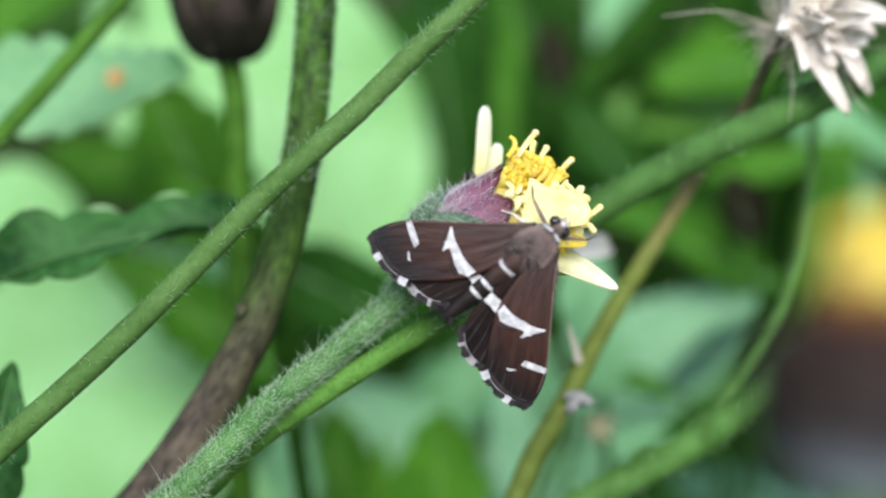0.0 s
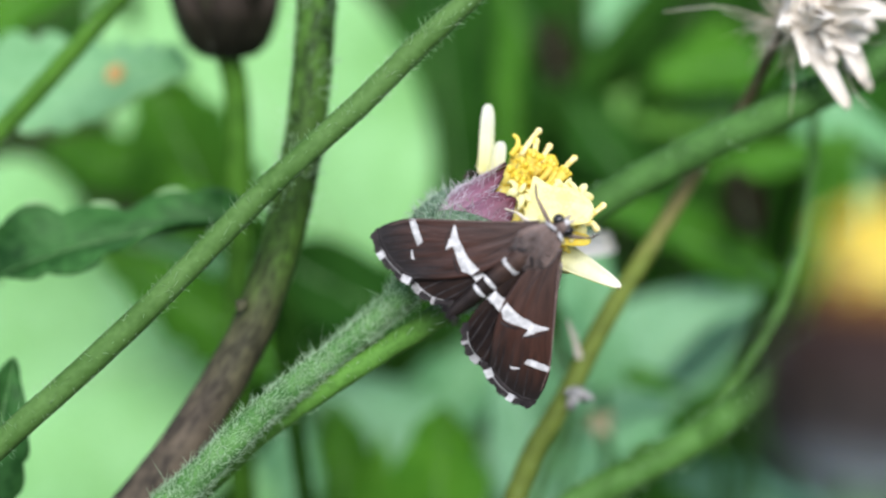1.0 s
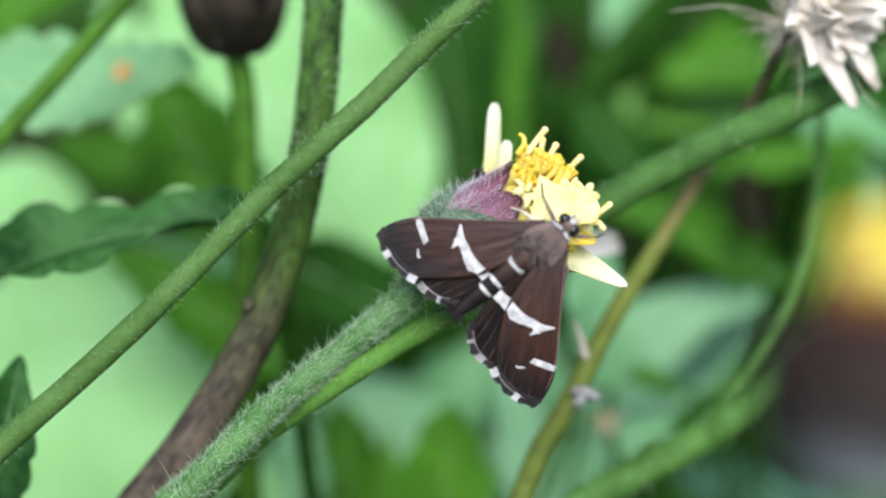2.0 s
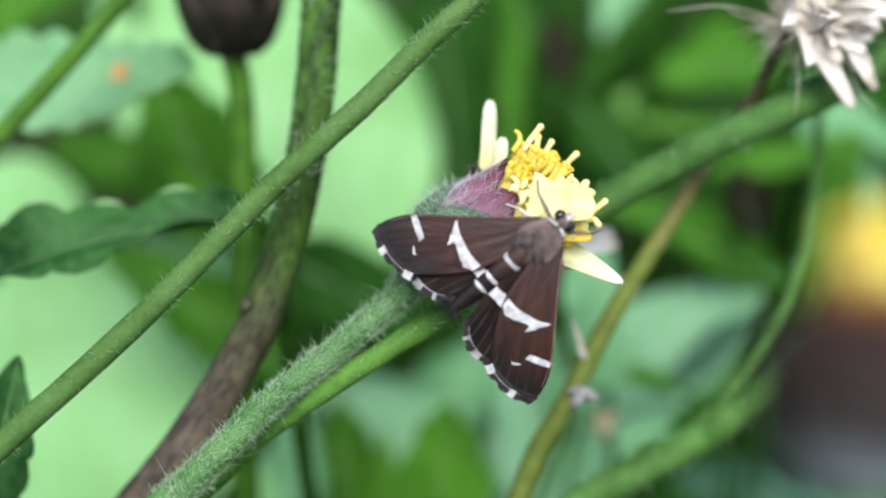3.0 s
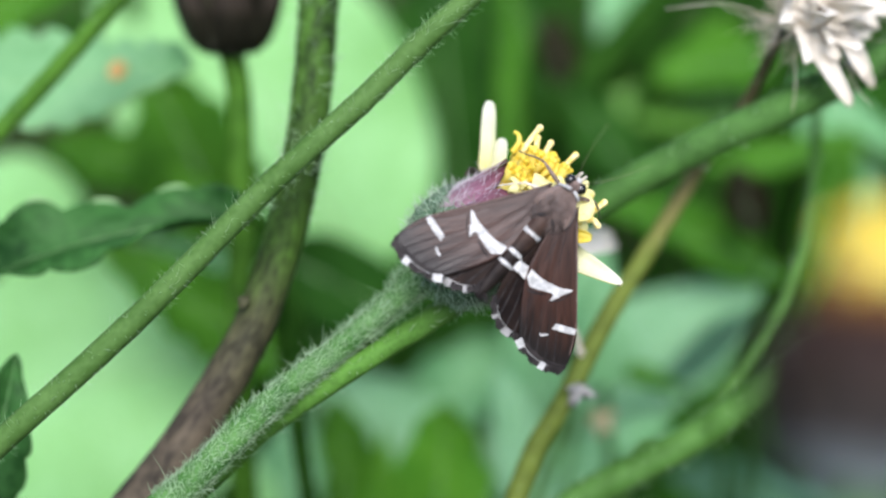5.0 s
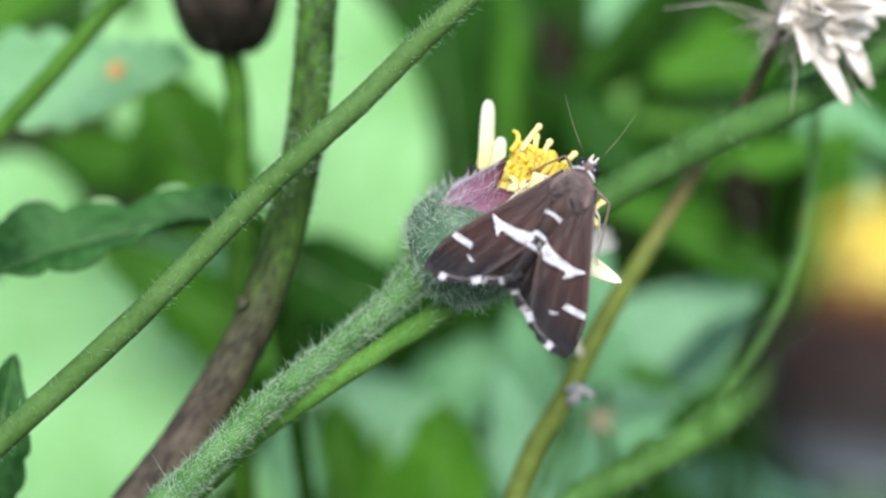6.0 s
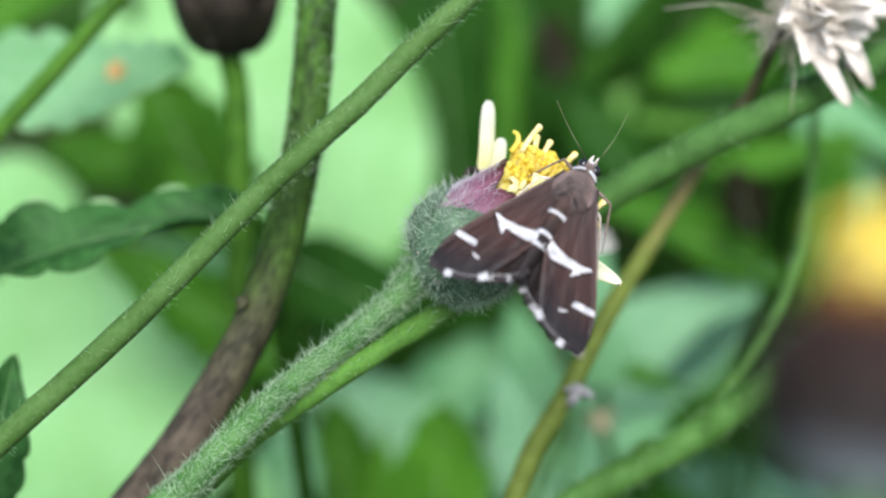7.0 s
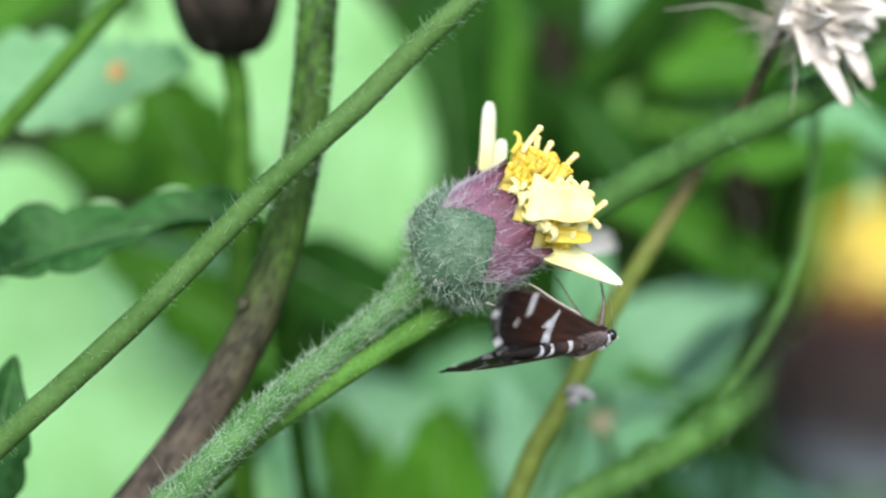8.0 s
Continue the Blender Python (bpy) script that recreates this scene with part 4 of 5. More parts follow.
def seed_head():
    base = V(20.73, 13.76, 6)
    ob = thing("seed_head", base, "dry papery seed head with pale bracts and bristles", "seed head")
    turn = axes(D3(0.9, 0.25, -0.35), D3(0, 0, -1)).to_4x4()
    bm = bmesh.new()
    lathe(bm, [(-0.3, 0.05), (0.0, 0.5), (0.5, 1.0), (1.2, 1.4), (2.0, 1.5), (2.6, 1.1), (3.0, 0.05)], 20, 0.15)
    part("receptacle", bm, "dry_bract", ob, at=turn)
    rnd = random.Random(6)
    meshes = [ray_mesh(ln, wd, 0.5, bd, 0.0, 0.6, 0.85) for ln, wd, bd in ((3.0, 1.9, 0.15), (2.3, 1.7, 0.35), (3.6, 1.9, -0.08))]
    for me in meshes:
        me.name = "dry_bract"
    for k in range(30):
        ang = k * 2.39996 + rnd.uniform(-0.2, 0.2)
        link("dry_bract", meshes[k % 3], "dry_bract", ob, at=turn @ spin(ang, 1.25 - 0.03 * k + rnd.uniform(-0.35, 0.35), 0.8, 0.5 + 0.07 * k))
    # broad papery scales that overlap on the side of the head
    for tip, bse, w in ((V(23.82, 11.13, 4.6), V(21.11, 14.18, 4.6), 1.5), (V(25.34, 11.65, 5), V(21.88, 14.91, 5), 1.8), (V(26.33, 13.06, 5.4), V(22.58, 15.79, 5.4), 1.9), (V(27.66, 14.24, 6), V(23.54, 15.34, 6), 1.8), (V(26.07, 10.38, 6.5), V(23.93, 13.69, 6.5), 1.7), (V(24.13, 12.84, 4.2), V(20.80, 14.49, 4.4), 1.3)):
        d = tip - bse
        link("papery_scale", ray_mesh(d.length, w, 0.12, 0.05, 0.1, 0.75, 0.5, 0.07), "papery", ob, at=Matrix.Translation((bse - base) * MM) @ axes(d, D3(rnd.uniform(-0.3, 0.3), rnd.uniform(0.1, 0.6), -0.9)).to_4x4())
    # three long drooping bracts
    for tip, bse, w in ((V(24.63, 8.42, 5), V(21.93, 12.75, 4), 1.7), (V(26.48, 9.74, 7), V(24.57, 13.07, 6), 1.1), (V(25.26, 9.79, 4), V(23.53, 13.55, 4.5), 0.8)):
        d = tip - bse
        link("dry_bract", ray_mesh(d.length, w, 0.35, 0.02, 0.1, 0.7, 0.6), "papery", ob, at=Matrix.Translation((bse - base) * MM) @ axes(d, D3(0.2, 0.3, -1)).to_4x4())
    bm = bmesh.new()
    for k in range(480):
        d = D3(rnd.gauss(0.35, 0.8), rnd.gauss(0.1, 0.7), rnd.gauss(-0.1, 0.5))
        hair(bm, d * 0.5 + (turn @ Vector((0, 0, rnd.uniform(0, 2.5)))), d, D3(rnd.gauss(0, 1), rnd.gauss(-0.4, 1), rnd.gauss(0, 1)), rnd.uniform(1.2, 3.6), 0.04)
    tagged(part("bristles", bm, "dry_hair", ob, "thin straw-coloured bristles"), kind="stuff")
    bm = bmesh.new()
    for pts in ((V(20.54, 13.71, 5.6), V(17.19, 14.64, 5), V(13.45, 14.37, 5)), (V(21.37, 12.67, 5.5), V(21.33, 10.23, 5), V(21.13, 8.02, 5)), (V(24.32, 11.24, 5), V(25.00, 9.55, 5), V(25.95, 8.53, 5))):
        tube(bm, [p - base for p in pts], [0.04, 0.035, 0.018], 5, 6)
    tagged(part("long_bristles", bm, "dry_hair", ob), kind="stuff")
    return ob


seed_head()


# ---- moth ----
def coons(c0, c1, d0, d1, ns, nt):
    """Points of a patch between the edges c0, c1 (along) and d0, d1 (across), each a function of 0..1."""
    out = []
    for i in range(ns + 1):
        s = i / ns
        for j in range(nt + 1):
            t = j / nt
            p = c0(s) * (1 - t) + c1(s) * t + d0(t) * (1 - s) + d1(t) * s
            p -= c0(0) * (1 - s) * (1 - t) + c0(1) * s * (1 - t) + c1(0) * (1 - s) * t + c1(1) * s * t
            out.append(p)
    return out


def curve2(pts):
    line = spline([Vector((x, y, 0)) for x, y in pts], 12)

    def f(s):
        x = s * (len(line) - 1)
        i = min(int(x), len(line) - 2)
        return line[i].lerp(line[i + 1], x - i)
    return f


def wing_height(x, y):
    """Relief of a wing of the left side: a slight arch with pleats along the veins."""
    a = math.atan2(y - 0.4, -(x - 0.6))
    return 0.12 * math.sin(min(1, math.hypot(x, y) / 9) * math.pi) + 0.014 * (math.sin(a * 26) + 0.7 * math.sin(a * 41 + 1)) * min(1, math.hypot(x, y) / 4) - 0.02 * max(0, y - 3)


ROOT = (-0.2, 0.8)
LEAD = [(0.3, 0.95), (-1.5, 2.42), (-3.3, 4.0), (-4.9, 5.4), (-5.8, 5.95), (-6.55, 6.22)]
TIPEDGE = [(-6.55, 6.22), (-6.95, 6.2), (-7.22, 5.93), (-7.42, 5.45), (-7.55, 4.85), (-7.58, 4.2), (-7.48, 3.5), (-7.2, 2.9)]
INNER = [(-1.3, 0.4), (-3.0, 0.58), (-4.4, 0.98), (-5.9, 1.9), (-7.2, 2.9)]
ROOTEDGE = [(0.3, 0.95), (-0.5, 0.6), (-1.3, 0.4)]
H_LEAD = [(-1.0, 0.9), (-3.2, 1.7), (-5.4, 2.5), (-7.1, 3.2)]
H_OUT = [(-7.1, 3.2), (-7.28, 2.45), (-7.2, 1.7), (-6.85, 1.05), (-6.3, 0.5)]
H_IN = [(-1.6, 0.3), (-3.5, 0.22), (-5.2, 0.25), (-6.3, 0.5)]
H_ROOT = [(-1.0, 0.9), (-1.3, 0.6), (-1.6, 0.3)]


def membrane(name, edges, side, z0, material, parent, ns=40, nt=22):
    pts = coons(curve2(edges[0]), curve2(edges[1]), curve2(edges[2]), curve2(edges[3]), ns, nt)
    bm = bmesh.new()
    uv = bm.loops.layers.uv.verify()
    vs = [bm.verts.new(((p.x - ROOT[0]), (p.y - ROOT[1]) * side, wing_height(p.x, p.y) + z0)) for p in pts]
    for i in range(ns):
        for j in range(nt):
            idx = ((i, j), (i + 1, j), (i + 1, j + 1), (i, j + 1))
            q = [vs[a * (nt + 1) + b] for a, b in idx]
            f = bm.faces.new(q if side > 0 else q[::-1])
            for lp in f.loops:
                k = q.index(lp.vert)
                lp[uv].uv = (idx[k][1] / nt, idx[k][0] / ns)
    ob = part(name, bm, material, parent)
    so = ob.modifiers.new("thickness", "SOLIDIFY")
    so.thickness, so.offset = 0.04 * MM, -1
    return ob


def mark(name, pts, widths, side, z0, parent, material="wing_white", ragged=0.06, seed=1):
    """A patch of scales on a wing: a ribbon through pts, which lies on the wing's relief."""
    line = spline([Vector((x, y, 0)) for x, y in pts], 10)
    ws = np.interp(np.linspace(0, 1, len(line)), np.linspace(0, 1, len(widths)), widths)
    bm = bmesh.new()
    rows = []
    for i, p in enumerate(line):
        t = (line[min(i + 1, len(line) - 1)] - line[max(i - 1, 0)]).normalized()
        n = Vector((-t.y, t.x, 0))
        row = []
        for k in range(7):
            f = k / 6 - 0.5
            e = 1 + (ragged * 6 * noise.noise(Vector((p.x * 5, p.y * 5, seed + (5 if f > 0 else 0)))) if k in (0, 6) else 0)
            q = p + n * f * ws[i] * e
            edge = 0.0 if k in (0, 6) or i in (0, len(line) - 1) else 0.018
            row.append(bm.verts.new(((q.x - ROOT[0]), (q.y - ROOT[1]) * side, wing_height(q.x, q.y) + z0 + 0.006 + edge)))
        rows.append(row)
    for a, b in zip(rows, rows[1:]):
        for k in range(6):
            q = (a[k], b[k], b[k + 1], a[k + 1])
            bm.faces.new(q)
    bmesh.ops.recalc_face_normals(bm, faces=bm.faces)
    return part(name, bm, material, parent)


def patch(name, near, far, side, z0, parent, material="wing_white", seed=1):
    """A patch of scales on a wing between two edges, with an uneven outline."""
    f, g = curve2(near), curve2(far)
    n, m = 26, 6
    bm = bmesh.new()
    grid = []
    for i in range(n + 1):
        a, b = f(i / n), g(i / n)
        w = (b - a)
        row = []
        for k in range(m + 1):
            e = k / m
            if k in (0, m):
                e += (0.10 if k else -0.10) * noise.noise(Vector((i * 0.37, seed, k)))
            q = a + w * e
            rim = k in (0, m) or i in (0, n)
            row.append(bm.verts.new((q.x - ROOT[0], (q.y - ROOT[1]) * side, wing_height(q.x, q.y) + z0 + (0.004 if rim else 0.022))))
        grid.append(row)
    for a, b in zip(grid, grid[1:]):
        for k in range(m):
            bm.faces.new((a[k], b[k], b[k + 1], a[k + 1]))
    bmesh.ops.recalc_face_normals(bm, faces=bm.faces)
    return part(name, bm, material, parent)


def fringe(edge, side, z0, parent, whites, name, seed):
    """Hair scales along a wing's outer edge: dark, with white stretches."""
    rnd = random.Random(seed)
    f = curve2(edge)
    for white in (False, True):
        bm = bmesh.new()
        for k in range(340):
            s = (k + rnd.random()) / 340
            if edge is TIPEDGE and s < 0.08:
                continue
            if any(a < s + rnd.gauss(0, 0.008) < b for a, b in whites) != white:
                continue
            p, q = f(s), f(min(1, s + 0.02)) - f(max(0, s - 0.02))
            out = Vector((q.y, -q.x, 0)).normalized()
            if out.x > 0 and abs(out.x) > abs(out.y):
                out = -out
            ln = rnd.uniform(0.2, 0.36) if white else rnd.uniform(0.16, 0.32) * (1 + 0.25 * math.sin(s * 31))
            ln *= min(1, 0.1 + max(0, s - 0.06) * 4) if edge is TIPEDGE else 1
            w = rnd.uniform(0.015, 0.04)
            t = q.normalized()
            z = wing_height(p.x, p.y) + z0
            pts = [p - t * w - out * 0.12, p + t * w - out * 0.12, p + t * w * 0.8 + out * ln, p - t * w * 0.8 + out * ln * rnd.uniform(0.8, 1)]
            top = [bm.verts.new((a.x - ROOT[0], (a.y - ROOT[1]) * side, z + 0.012 + rnd.uniform(0, 0.012))) for a in pts]
            low = [bm.verts.new((v.co.x, v.co.y, v.co.z - 0.03)) for v in top]
            bm.faces.new(top)
            bm.faces.new(low[::-1])
            for i in range(4):
                bm.faces.new((top[i], low[i], low[(i + 1) % 4], top[(i + 1) % 4]))
        if bm.verts:
            bmesh.ops.recalc_face_normals(bm, faces=bm.faces)
            tagged(part(name, bm, ("wing_white" if edge is TIPEDGE else "fringe_pale") if white else "fringe_dark", parent, "white fringe" if white else "dark fringe", smooth=False), kind="stuff")


def build_wing(side, moth):
    w = new("wing")
    w.parent = moth
    tagged(w, "dark brown wing with white bands")
    fore = membrane("forewing", (LEAD, INNER, ROOTEDGE, TIPEDGE), side, 0.10, "wing", w)
    hind = membrane("hindwing", (H_LEAD, H_IN, H_ROOT, H_OUT), side, -0.14, "hindwing", w)
    patch("white_bar", [(-4.86, 5.36), (-5.12, 4.7), (-5.36, 4.12)], [(-5.16, 5.5), (-5.46, 4.85), (-5.72, 4.14)], side, 0.10, fore, seed=1)
    mark("white_fleck", [(-6.08, 4.2), (-6.22, 4.02), (-6.36, 3.84), (-6.34, 3.7)], [0.06, 0.13, 0.15, 0.06], side, 0.10, fore, seed=2)
    patch("white_band", [(-3.36, 3.7), (-3.72, 3.0), (-3.86, 2.45), (-4.0, 1.75), (-3.96, 1.0)], [(-3.44, 3.72), (-4.08, 3.26), (-4.34, 2.62), (-4.70, 1.62), (-4.46, 1.05)], side, 0.10, fore, seed=3)
    mark("white_spur", [(-4.05, 3.12), (-4.38, 3.05), (-4.66, 3.0)], [0.5, 0.24, 0.05], side, 0.101, fore, seed=4)
    patch("white_band", [(-3.86, 1.7), (-3.94, 0.85), (-3.98, 0.25)], [(-4.66, 1.7), (-4.56, 0.8), (-4.6, 0.25)], side, -0.13, hind, seed=5)
    mark("dark_border", [(-3.55, 3.75), (-4.28, 3.42), (-4.72, 2.9)], [0.04, 0.1, 0.06], side, 0.10, fore, "fringe_dark", seed=6)
    mark("dark_border", [(-4.5, 2.6), (-4.86, 1.9), (-4.95, 1.5)], [0.06, 0.14, 0.1], side, 0.10, fore, "fringe_dark", seed=8)
    mark("costal_streak", [(-0.4, 1.42), (-2.4, 3.14), (-4.7, 5.14), (-6.2, 6.0)], [0.10, 0.09, 0.06, 0.03], side, 0.10, fore, "fur", seed=6)
    mark("dark_line", [(-6.9, 6.0), (-7.2, 5.4), (-7.36, 4.5), (-7.28, 3.6), (-7.05, 3.0)], [0.05, 0.16, 0.2, 0.18, 0.1], side, 0.10, fore, "fringe_dark", seed=7)
    mark("pale_line", [(-7.36, 5.4), (-7.5, 4.8), (-7.53, 4.1), (-7.42, 3.4)], [0.02, 0.045, 0.05, 0.03], side, 0.112, fore, "fringe_pale", seed=9)
    mark("pale_line", [(-7.2, 2.7), (-7.18, 2.1), (-6.98, 1.4), (-6.6, 0.9)], [0.03, 0.05, 0.05, 0.03], side, -0.125, hind, "fringe_pale", seed=9)
    for k, (x, y) in enumerate(((-7.2, 5.6), (-7.35, 5.0), (-7.4, 4.35), (-7.3, 3.7), (-7.1, 3.2))):
        x0, y0 = -5.3, 1.9 + (y - 3.2) * 0.95
        mark("dark_vein", [(x0, y0), ((x0 + x) / 2, (y0 + y) / 2 + 0.03), (x, y)], [0.02, 0.06, 0.08], side, 0.10, fore, "fringe_dark", seed=10 + k)
    for k, (x, y) in enumerate(((-2.9, 2.1), (-3.3, 1.3))):
        mark("dark_vein", [(-0.8, 0.95 + 0.2 * (y - 1.3)), (x * 0.6, 0.5 + y * 0.5), (x, y)], [0.03, 0.05, 0.02], side, 0.10, fore, "fringe_dark", seed=15 + k)
    for k, (x, y) in enumerate(((-7.15, 2.7), (-7.15, 2.1), (-6.9, 1.4), (-6.6, 0.9))):
        mark("dark_vein", [(-4.8, y * 0.62), (-6.0, y * 0.85), (x, y)], [0.03, 0.09, 0.1], side, -0.13, hind, "fringe_dark", seed=20 + k)
    fringe(TIPEDGE, side, 0.10, fore, ((0.49, 0.58), (0.88, 0.99)), "wing_fringe", 1)
    fringe(H_OUT, side, -0.14, hind, ((0.2, 0.38), (0.62, 0.68)), "wing_fringe", 2)
    return w, hind


THIGH = 1.7
LEGS = (((0.5, 0.35), 3.0, "leg_dark"), ((0.5, -0.35), 3.0, "leg_dark"), ((-0.1, 0.4), 3.2, "leg"), ((-0.1, -0.4), 3.2, "leg"), ((-0.6, 0.4), 4.2, "leg"), ((-0.6, -0.4), 4.2, "leg"))


def build_moth():
    moth = new("moth")
    moth.empty_display_size = 0.003
    tagged(moth, "small dark brown moth with white-banded wings on the flower", "moth")
    bm = bmesh.new()
    bmesh.ops.create_uvsphere(bm, u_segments=20, v_segments=14, radius=1, matrix=Matrix.Translation((-0.4, 0, 0.06)) @ Matrix.Diagonal((1.2, 0.95, 0.46, 1)))
    for v in bm.verts:
        v.co += v.co.normalized() * 0.08 * noise.noise(v.co * 5)
    thorax = part("thorax", bm, "fur", moth, "grey-brown furry thorax")
    rnd = random.Random(3)
    bm = bmesh.new()
    for k in range(900):
        d = Vector((rnd.gauss(0, 1), rnd.gauss(0, 1), abs(rnd.gauss(0, 1)))).normalized()
        hair(bm, Vector((d.x * 1.2 - 0.4, d.y * 0.95, d.z * 0.46 + 0.06)), d * 0.4 + Vector((-1.0, 0, 0.0)), Vector((-0.6, 0, -0.3)), rnd.uniform(0.35, 0.8), 0.035)
    tagged(part("thorax_fur", bm, "fur", thorax, "grey-brown hair scales"), kind="stuff")
    for q in (-1, 1):
        bm = bmesh.new()
        bmesh.ops.create_uvsphere(bm, u_segments=16, v_segments=10, radius=1, matrix=Matrix.Translation((-0.45, 0.78 * q, 0.24)) @ Matrix.Rotation(-0.35 * q, 4, "Z") @ Matrix.Diagonal((0.85, 0.36, 0.16, 1)))
        for v in bm.verts:
            v.co += v.co.normalized() * 0.05 * noise.noise(v.co * 4)
        part("shoulder_flap", bm, "fur", thorax, "pale brown scaled shoulder flap")
    # abdomen with pale rings
    bm = bmesh.new()
    tube(bm, [(-0.7, 0, -0.05), (-2.2, 0, -0.02), (-3.8, 0, -0.08), (-5.4, 0, -0.12), (-6.6, 0, -0.15), (-7.0, 0, -0.15)], [0.7, 0.68, 0.62, 0.52, 0.36, 0.15], 16, 8, 0.03, flat=0.78)
    abdomen = part("abdomen", bm, "abdomen", moth, "dark slender abdomen with white rings")
    for x, r, wide, mat in ((-2.52, 0.70, 0.30, "wing_white"), (-3.92, 0.63, 0.075, "wing_white"), (-4.68, 0.585, 0.08, "wing_white")):
        bm = bmesh.new()
        tube(bm, [(x - wide / 2, 0, -0.05), (x, 0, -0.045), (x + wide / 2, 0, -0.05)], [r * 0.97, r, r * 0.98], 16, 2, 0.02, flat=0.78)
        part("abdomen_ring", bm, mat, abdomen, "white ring")
    for q in (-1, 1):
        bm = bmesh.new()
        tube(bm, [(-1.25, 0.2 * q, 0.5), (-1.45, 0.42 * q, 0.5), (-1.6, 0.66 * q, 0.4)], [0.08, 0.13, 0.06], 8, 4, 0.05)
        part("scale_tuft", bm, "fringe_dark", abdomen, "dark scale tuft")
    bm = bmesh.new()
    for k in range(70):
        j = Vector((0, rnd.gauss(0, 0.25), rnd.gauss(0, 0.15)))
        hair(bm, Vector((-6.6, 0, -0.15)) + j, Vector((-1, 0, 0)) + j * 2, j, rnd.uniform(0.3, 0.7), 0.035)
    tagged(part("tail_tuft", bm, "fringe_dark", abdomen, "dark tail tuft"), kind="stuff")
    # head
    bm = bmesh.new()
    bmesh.ops.create_uvsphere(bm, u_segments=16, v_segments=12, radius=0.46, matrix=Matrix.Translation((0.98, 0, 0.02)))
    head = part("head", bm, "fur", moth, "small brown head")
    for s in (-1, 1):
        bm = bmesh.new()
        bmesh.ops.create_uvsphere(bm, u_segments=14, v_segments=10, radius=0.33, matrix=Matrix.Translation((1.08, 0.38 * s, 0.1)))
        part("eye", bm, "eye", head, "glossy black eye")
        bm = bmesh.new()
        tube(bm, [(1.3, 0.12 * s, -0.12), (1.6, 0.16 * s, 0.02), (1.8, 0.14 * s, 0.26)], [0.12, 0.11, 0.04], 8, 4)
        part("palp", bm, "leg", head, "pale upturned palp")
        bm = bmesh.new()
        tube(bm, [(0.66, 0.1 * s, 0.52), (0.58, 0.44 * s, 0.46), (0.48, 0.74 * s, 0.2)], [0.09, 0.1, 0.06], 8, 4)
        part("collar", bm, "wing_white", head, "white collar stripe")
    bm = bmesh.new()
    bmesh.ops.create_uvsphere(bm, u_segments=12, v_segments=8, radius=0.24, matrix=Matrix.Translation((1.26, 0, 0.18)) @ Matrix.Diagonal((1.0, 0.9, 0.9, 1)))
    part("face", bm, "wing_white", head, "white scaled face")
    feelers = []
    for s in (-1, 1):
        bm = bmesh.new()
        tube(bm, [(0, 0, 0), (1.0, 0.12 * s, 0.1), (2.6, 0.25 * s, 0.12), (4.6, 0.2 * s, 0.0)], [0.034, 0.022, 0.014, 0.008], 6, 8)
        f = part("antenna", bm, "antenna", moth, "thin straw-coloured antenna")
        f.location = Vector((1.18, 0.18 * s, 0.32)) * MM
        feelers.append(f)
    # legs: a thigh that turns at the hip, a shin with its foot that turns at the knee
    legs = []
    for (x, y), shin, mat in LEGS:
        bm = bmesh.new()
        tube(bm, [(0, 0, 0), (0.7, 0, 0.05), (1.4, 0, 0.02), (THIGH, 0, 0)], [0.11, 0.13, 0.09, 0.06], 8, 4)
        leg = part("leg", bm, mat, moth, "thin jointed leg")
        leg.location = Vector((x, y, -0.4)) * MM
        bm = bmesh.new()
        tube(bm, [(0, 0, 0), (shin * 0.3, 0, 0.06), (shin * 0.55, 0, 0.03), (shin * 0.8, 0, -0.05), (shin, 0, 0)], [0.06, 0.065, 0.045, 0.038, 0.025], 7, 5)
        for k in (0.5, 0.55):
            tube(bm, [(shin * k, 0, 0), (shin * k + 0.3, 0.08, -0.12)], [0.025, 0.008], 5, 2)
        foot = part("shin", bm, mat, leg, "thin spurred shin and foot")
        foot.location = Vector((THIGH, 0, 0)) * MM
        legs.append((leg, foot))
    bm = bmesh.new()
    tube(bm, [(1.3, 0, -0.2), (1.5, 0, -0.75), (1.3, 0, -1.5)], [0.06, 0.05, 0.03], 6, 6)
    part("proboscis", bm, "leg_dark", head, "thin dark proboscis")
    return moth, feelers, legs


moth, feelers, legs = build_moth()
wings = [build_wing(1, moth), build_wing(-1, moth)]


